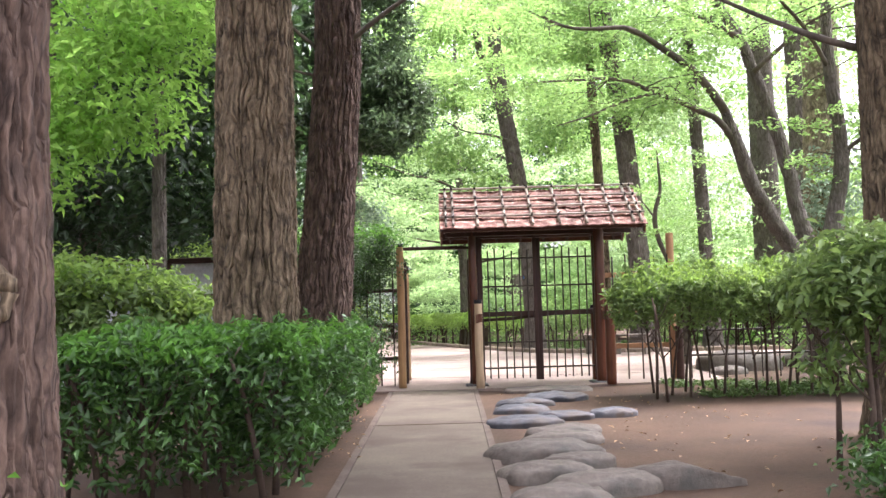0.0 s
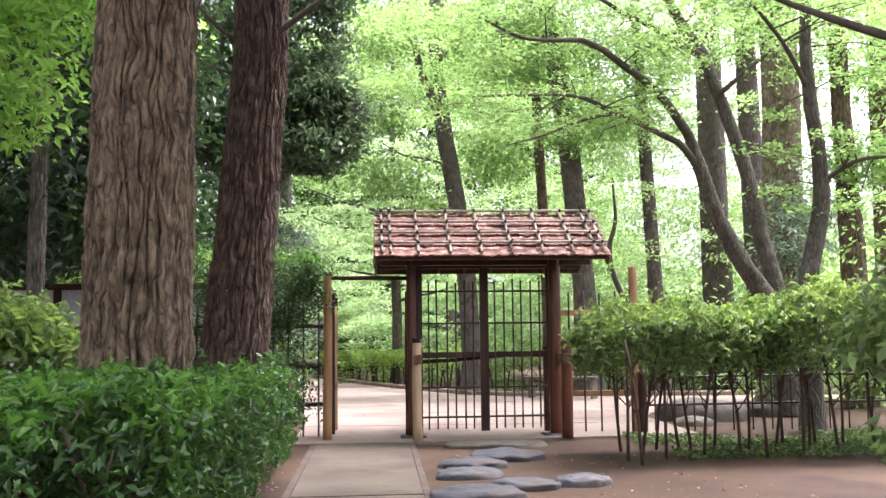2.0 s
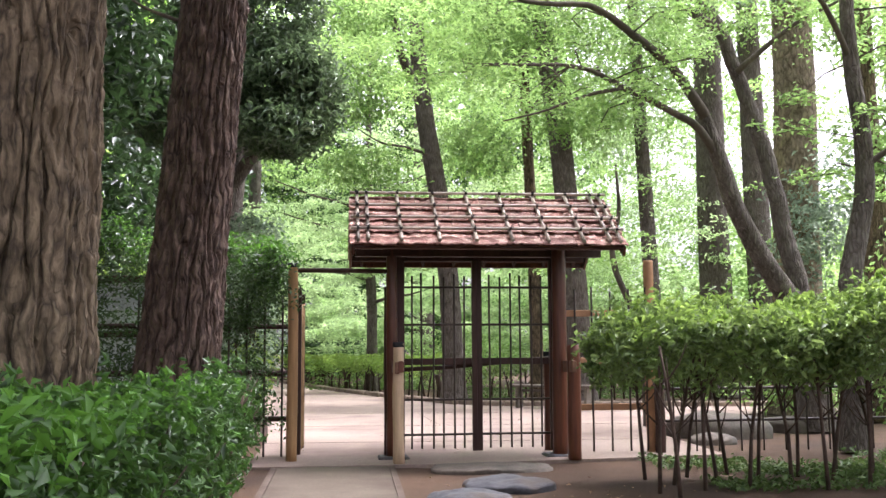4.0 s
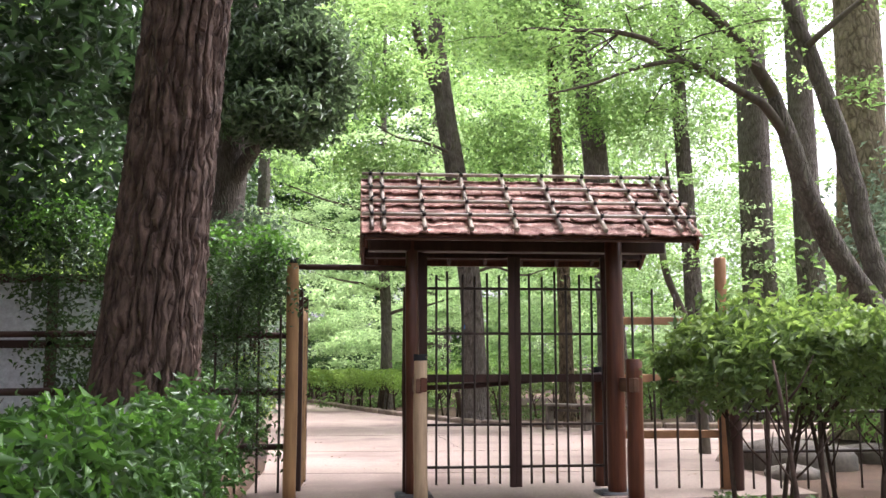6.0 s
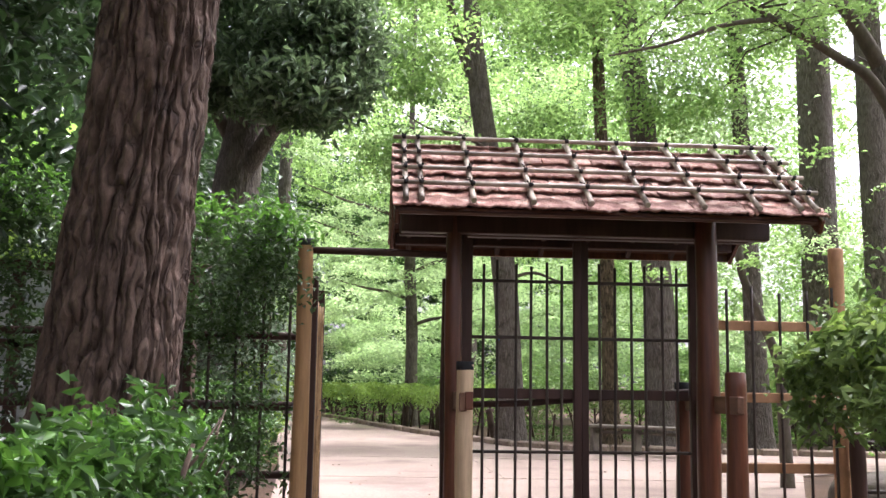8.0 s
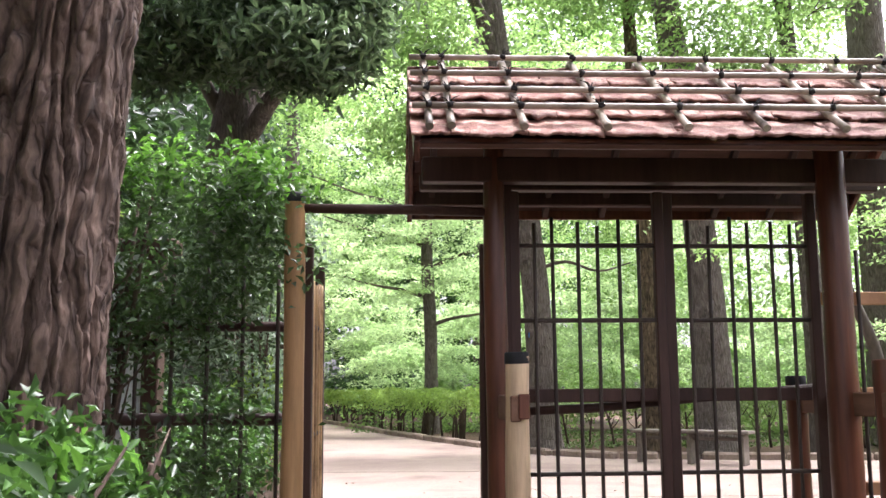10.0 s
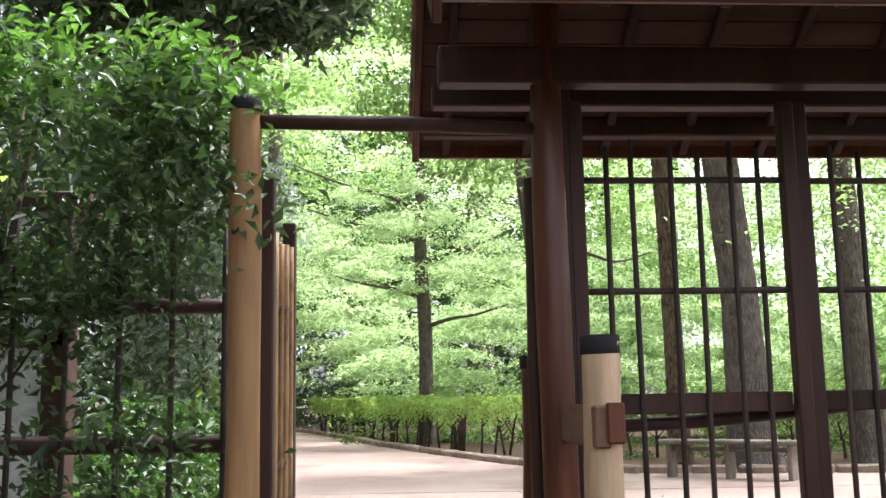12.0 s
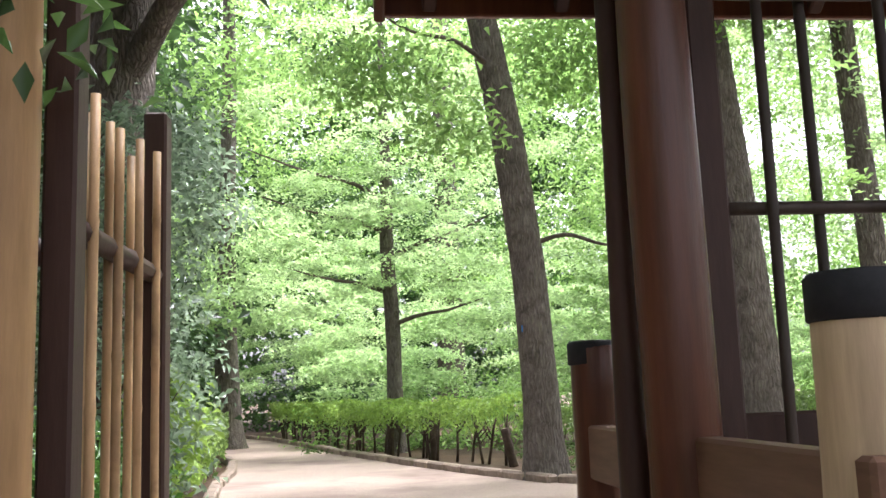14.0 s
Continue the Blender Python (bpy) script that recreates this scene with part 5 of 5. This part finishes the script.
wood2 = tree("woodland_tree", -4.3, 10.6, [(-4.3, 10.6, 0), (-4.25, 10.6, 3), (-4.1, 10.6, 8)], [0.13, 0.11, 0.06], "bright green leafed woodland tree", BARK_GREY, 18, 40, 0.01, 12, 0.2, 111.0)
crown(wood2, [(-3.3, 9.9, 3.4, 0.9, 0.8, 0.6, 2200), (-2.7, 9.8, 4.2, 0.8, 0.8, 0.45, 1700), (-4.4, 10.2, 4.4, 1.2, 1.0, 0.9, 2600), (-3.2, 10.4, 5.2, 1.1, 0.9, 0.6, 2200), (-4.0, 9.6, 2.7, 0.8, 0.7, 0.4, 900)], 0.11, LEAF_BRIGHT, 0.2, 0.45, 20, 0.4, 0.3)
# Brighter patches high in the dark wood, painting its lit highlights as leaf colour
crown(wood2, [(-4.9, 16.5, 5.4, 1.0, 0.8, 0.7, 1500), (-3.6, 17.2, 6.3, 0.9, 0.8, 0.6, 1300), (-5.8, 16.8, 6.6, 1.2, 0.8, 0.8, 1500), (-3.9, 17.0, 3.5, 0.8, 0.6, 0.4, 700)], 0.13, LEAF_BRIGHT, 0.25, 0.4, 20, 0.4, 0.35)
wood3 = tree("woodland_tree", -7.5, 20.0, [(-7.5, 20, 0), (-7.4, 20, 5), (-7.2, 20, 11)], [0.24, 0.2, 0.12], "dark leafed woodland tree", BARK_GREY, 20, 40, 0.012, 12, 0.2, 121.0)
crown(wood3, [(-6.5, 19.5, 4.0, 2.2, 1.6, 2.2, 4800), (-4.6, 19.5, 6.6, 1.8, 1.6, 2.0, 4200), (-8.8, 19.5, 5.0, 2.4, 1.8, 2.8, 4800), (-6.5, 19.0, 8.5, 2.6, 1.8, 1.8, 4200), (-4.2, 18.6, 3.2, 1.2, 1.0, 1.3, 2400), (-9, 18, 2, 2.2, 1.5, 1.8, 3000)], 0.14, LEAF_DARK, 0.3, 0.6, 24, 0.4, 0.35)

# crowns of the far trees
crown(far_trees[0], [(5.2, 24.2, 6.4, 1.3, 1.1, 0.8, 2880), (6.7, 24.6, 7.9, 1.5, 1.2, 0.9, 3200), (3.6, 24.4, 9.4, 1.3, 1.1, 0.8, 2400), (4.2, 24.5, 8.4, 1.8, 1.5, 1.0, 4480), (5.5, 25, 10.5, 2.5, 2.0, 1.3, 5120)], 0.105, LEAF_MAPLE, 0.3, 0.35, 24, 0.3, 0.3)
crown(far_trees[2], [(7.2, 25, 8.8, 1.8, 1.6, 0.9, 3200), (6.4, 25.2, 6.2, 1.1, 1.0, 0.6, 1280)], 0.1, LEAF_HAZY, 0.3, 0.35, 24, 0.3, 0.3)
crown(far_trees[3], [(8.4, 20.2, 8.6, 1.8, 1.6, 1.0, 2600), (8.9, 20.2, 4.1, 0.8, 0.7, 0.8, 1000), (8.2, 20, 3.0, 0.7, 0.6, 0.7, 800)], 0.12, LEAF_SHEEN, 0.25, 0.5, 24, 0.4, 0.3)
crown(far_trees[9], [(-3.2, 37, 5.2, 2.4, 2.0, 1.2, 3000), (-2.2, 36.5, 3.4, 1.7, 1.4, 0.6, 1600)], 0.15, LEAF_HAZY, 0.3, 0.3, 24, 0.3, 0.3)
for k, (n, cl) in enumerate(((4, [(9.2, 26.2, 9.0, 1.8, 1.5, 1.0)]), (5, [(10.5, 25, 9.5, 1.8, 1.5, 1.0)]), (6, [(8.8, 18.4, 6.6, 1.3, 1.1, 0.8), (9.2, 18.4, 4.4, 0.9, 0.7, 0.5)]), (7, [(11.0, 21, 7.0, 1.7, 1.4, 1.2)]), (1, [(4.4, 26.6, 8.6, 1.4, 1.2, 0.9)]), (8, [(4, 49, 12, 2.2, 2.0, 1.8)]), (10, [(-3.4, 12.2, 5.6, 0.9, 0.9, 0.7)]))):
    crown(far_trees[n], [(*c, 1500) for c in cl], 0.12, LEAF_MAPLE, 0.26, 0.4, 24, 0.3, 0.3)
sprays(ts, random_sprays(60, (-1.6, 3.2), (31.8, 34.4), (2.4, 8.2), (0.5, 1.2), 340), 0.095, LEAF_HAZY, 0.05)

# ---- far woods: layered maples paled for haze, darker evergreens and shade, undergrowth ----
def woods(name, spec, size, material, label, flat):
    p, d = clump_points(spec, 0.42, flat, 22, 0.35)
    me = leaves_mesh(name, p, d, size, 0.5, 0.08, 0.25, 0.4)
    me.materials.append(material)
    return tagged(new(name, me), label, "woods", kind="stuff")


def scatter(n, xr, yr, zr, r, rz, dens, keep=None):
    out = []
    while len(out) < n:
        x, y, z = (rng.uniform(*q) for q in (xr, yr, zr))
        if keep and not keep(x, y, z):
            continue
        k = rng.uniform(0.7, 1.4)
        out.append((x, y, z, r * k, r * k, rz * k, int(dens * k * k)))
    return out


def tiers(name, spec, size, material, label):
    p, d = spray_points(spec, thick=0.07)
    me = leaves_mesh(name, p, d, size, 0.5, 0.08, 0.25, 0.45)
    me.materials.append(material)
    return tagged(new(name, me), label, "woods", kind="stuff")


def court_clear(x, y, z):
    """Keeps the paved path and its verge free of low boughs."""
    return z > 3.2 or not (-0.42 * (y - 26) - 2.6 < x - 1.0 < -0.42 * (y - 26) + 2.6)


def maple_group(x, y, z0, z1, n, r):
    """Tiers of one distant maple, widest in the middle."""
    out = []
    for k in range(n):
        t = (k + rng.uniform(0, 1)) / n
        q = r * (0.45 + 0.75 * math.sin(math.pi * min(1, t + 0.15)))
        a = rng.uniform(0, 6.28)
        out.append((x + q * 0.9 * math.cos(a), y + q * 0.7 * math.sin(a), z0 + (z1 - z0) * t, q * rng.uniform(0.5, 0.85), int(250 * q * q * 0.6)))
    return out


groups = []
for x, y, z0, z1, n, r in ((-2.0, 40.5, 2.0, 6.0, 16, 1.9), (0.2, 38.0, 1.0, 4.2, 16, 1.8), (2.6, 37.0, 0.9, 4.4, 16, 1.9), (4.9, 35.5, 0.9, 5.0, 16, 1.8), (-4.6, 43.5, 1.6, 7.5, 20, 2.3),
                          (1.2, 43.0, 1.5, 7.0, 20, 2.2), (4.2, 42.0, 1.2, 7.5, 20, 2.3), (-1.6, 46.5, 2.0, 9.5, 22, 2.5), (-5.0, 36.0, 1.0, 4.6, 14, 1.5), (-7.2, 41.0, 1.0, 8.0, 18, 2.2),
                          (7.4, 34.5, 0.8, 4.2, 14, 1.8), (10.0, 33.0, 0.8, 3.8, 14, 1.8), (12.8, 32.0, 0.8, 4.0, 14, 1.9), (8.0, 42.0, 1.0, 5.5, 18, 2.3), (12.0, 41.0, 1.0, 5.2, 18, 2.4), (16.5, 39.0, 0.8, 5.0, 16, 2.3)):
    groups += maple_group(x, y, z0, z1, n, r)
tiers("far_maple_tiers", [g for g in groups if court_clear(*g[:3])], 0.115, LEAF_HAZY, "layered maple foliage in the distance, green paled for haze")
tiers("right_maple_tiers", random_sprays(70, (6.0, 14.0), (27, 36), (4.5, 10.5), (0.5, 1.2), 220) + random_sprays(20, (8.0, 13.0), (18, 24), (4.5, 8.0), (0.4, 0.9), 260), 0.095, LEAF_MAPLE, "green maple boughs high among the trunks")
tiers("mid_maple_tiers", random_sprays(122, (4.2, 14), (20.5, 31), (1.7, 7.5), (0.45, 1.1), 210, lambda x, y, z: y > 27.0 - 0.9 * (x - 4) * (x < 8)) + random_sprays(46, (-0.5, 4.5), (28.5, 33), (3.4, 8.5), (0.5, 1.1), 210), 0.09, LEAF_HAZY, "maple boughs among the trunks, green paled for haze")
woods("court_side_woods", scatter(25, (4.6, 9.6), (33, 39), (3, 11), 1.5, 0.9, 680) + scatter(14, (7, 13), (30, 36), (2.5, 9), 1.2, 0.7, 640), 0.12, LEAF_MAPLE, "fresh green crowns beside the court", 0.45)
woods("far_backdrop_woods", scatter(190, (-26, 8), (56, 70), (0, 26), 3.2, 2.6, 320) + scatter(46, (7, 15), (56, 70), (3, 21), 2.6, 2.0, 260), 0.5, LEAF_HEDGE, "dense green woodland far behind", 0.7)
woods("far_left_woods", scatter(120, (-15, -4.5), (24, 46), (1, 13), 1.9, 1.5, 420), 0.27, LEAF_DARK, "dark evergreen foliage of the wood", 0.6)
# Darker leaves behind the tiers, so their gaps read as deep shade
woods("far_shade_woods", scatter(40, (-10, 8), (49, 55), (0.5, 12), 2.0, 1.3, 420) + scatter(26, (-12, 2), (52, 55), (0.2, 2.2), 1.5, 1.0, 420), 0.2, LEAF_HEDGE, "darker foliage in the distance standing for deep shade", 0.6)
woods("far_light_woods", scatter(40, (-7, 7), (44, 50), (5, 14), 1.6, 0.7, 420), 0.18, LEAF_MAPLE, "light green crowns in the distance", 0.35)
woods("far_green_woods", scatter(80, (5, 28), (46, 64), (1.0, 9.0), 2.2, 1.1, 380) + scatter(40, (10, 22), (24, 40), (0.6, 4.6), 1.5, 0.8, 380)
      + scatter(58, (-3, 13), (30, 44), (7.5, 14), 1.9, 0.7, 330), 0.18, LEAF_MAPLE, "fresh green woodland foliage in the distance", 0.45)
woods("understorey_shrubs", scatter(40, (-1.5, 14), (30.5, 37), (0.3, 1.2), 0.9, 0.5, 380, lambda x, y, z: y > 36 - 1.6 * x) + scatter(30, (4, 14), (16.5, 21), (0.2, 0.9), 0.7, 0.4, 300, lambda x, y, z: x > 7)
      + scatter(16, (7, 12), (13.5, 16), (0.5, 2.6), 0.8, 0.6, 420), 0.12, LEAF_MAPLE, "leafy green shrubs under the trees", 0.5)
# Foliage out of view, added to hold back light from behind and beside
woods("unseen_woods", scatter(26, (-14, 14), (-24, -16), (0.5, 4), 2.0, 1.6, 300) + scatter(24, (-16, -8), (-6, 14), (0.5, 9), 2.0, 1.8, 300) + scatter(18, (9, 16), (-6, 10), (0.5, 7), 2.0, 1.8, 300), 0.26, LEAF_HEDGE, "unseen green foliage added round the garden to cut light", 0.6)

# ground cover and fallen leaves
def strewn(name, n, regions, size, material, label, z=0.02, spread=0.5):
    pts = []
    for x0, x1, y0, y1, share in regions:
        k = int(n * share)
        pts.append(np.stack([rng.uniform(x0, x1, k), rng.uniform(y0, y1, k), np.abs(rng.normal(0, z, k))], 1))
    p = np.concatenate(pts)
    keep = np.array([noise.noise(Vector((q[0] * 0.9, q[1] * 0.9, 3))) > -0.15 for q in p])
    p = p[keep]
    me = leaves_mesh(name, p, np.tile(np.array([[0, 0, 1.0]]), (len(p), 1)), size, 0.5, 0.1, 0.1, spread)
    me.materials.append(material)
    return tagged(new(name, me), label, "ground cover", kind="stuff")


strewn("ground_cover", 34000, [(3.2, 8.0, 11.6, 14.2, 0.22), (3.0, 16, 27, 34, 0.5), (-8, -2.4, 22, 34, 0.2), (-1.0, 3, 34, 40, 0.08)], 0.07, LEAF_GROUND, "low green ground cover in patches", 0.03, 0.7)
strewn("fallen_leaves", 420, [(0.8, 3.4, 5.0, 13.0, 0.5), (-1.0, -0.6, 5, 13, 0.2), (-0.6, 4.0, 15, 22, 0.3)], 0.045, LITTER, "scattered dry fallen leaves", 0.004, 0.2)
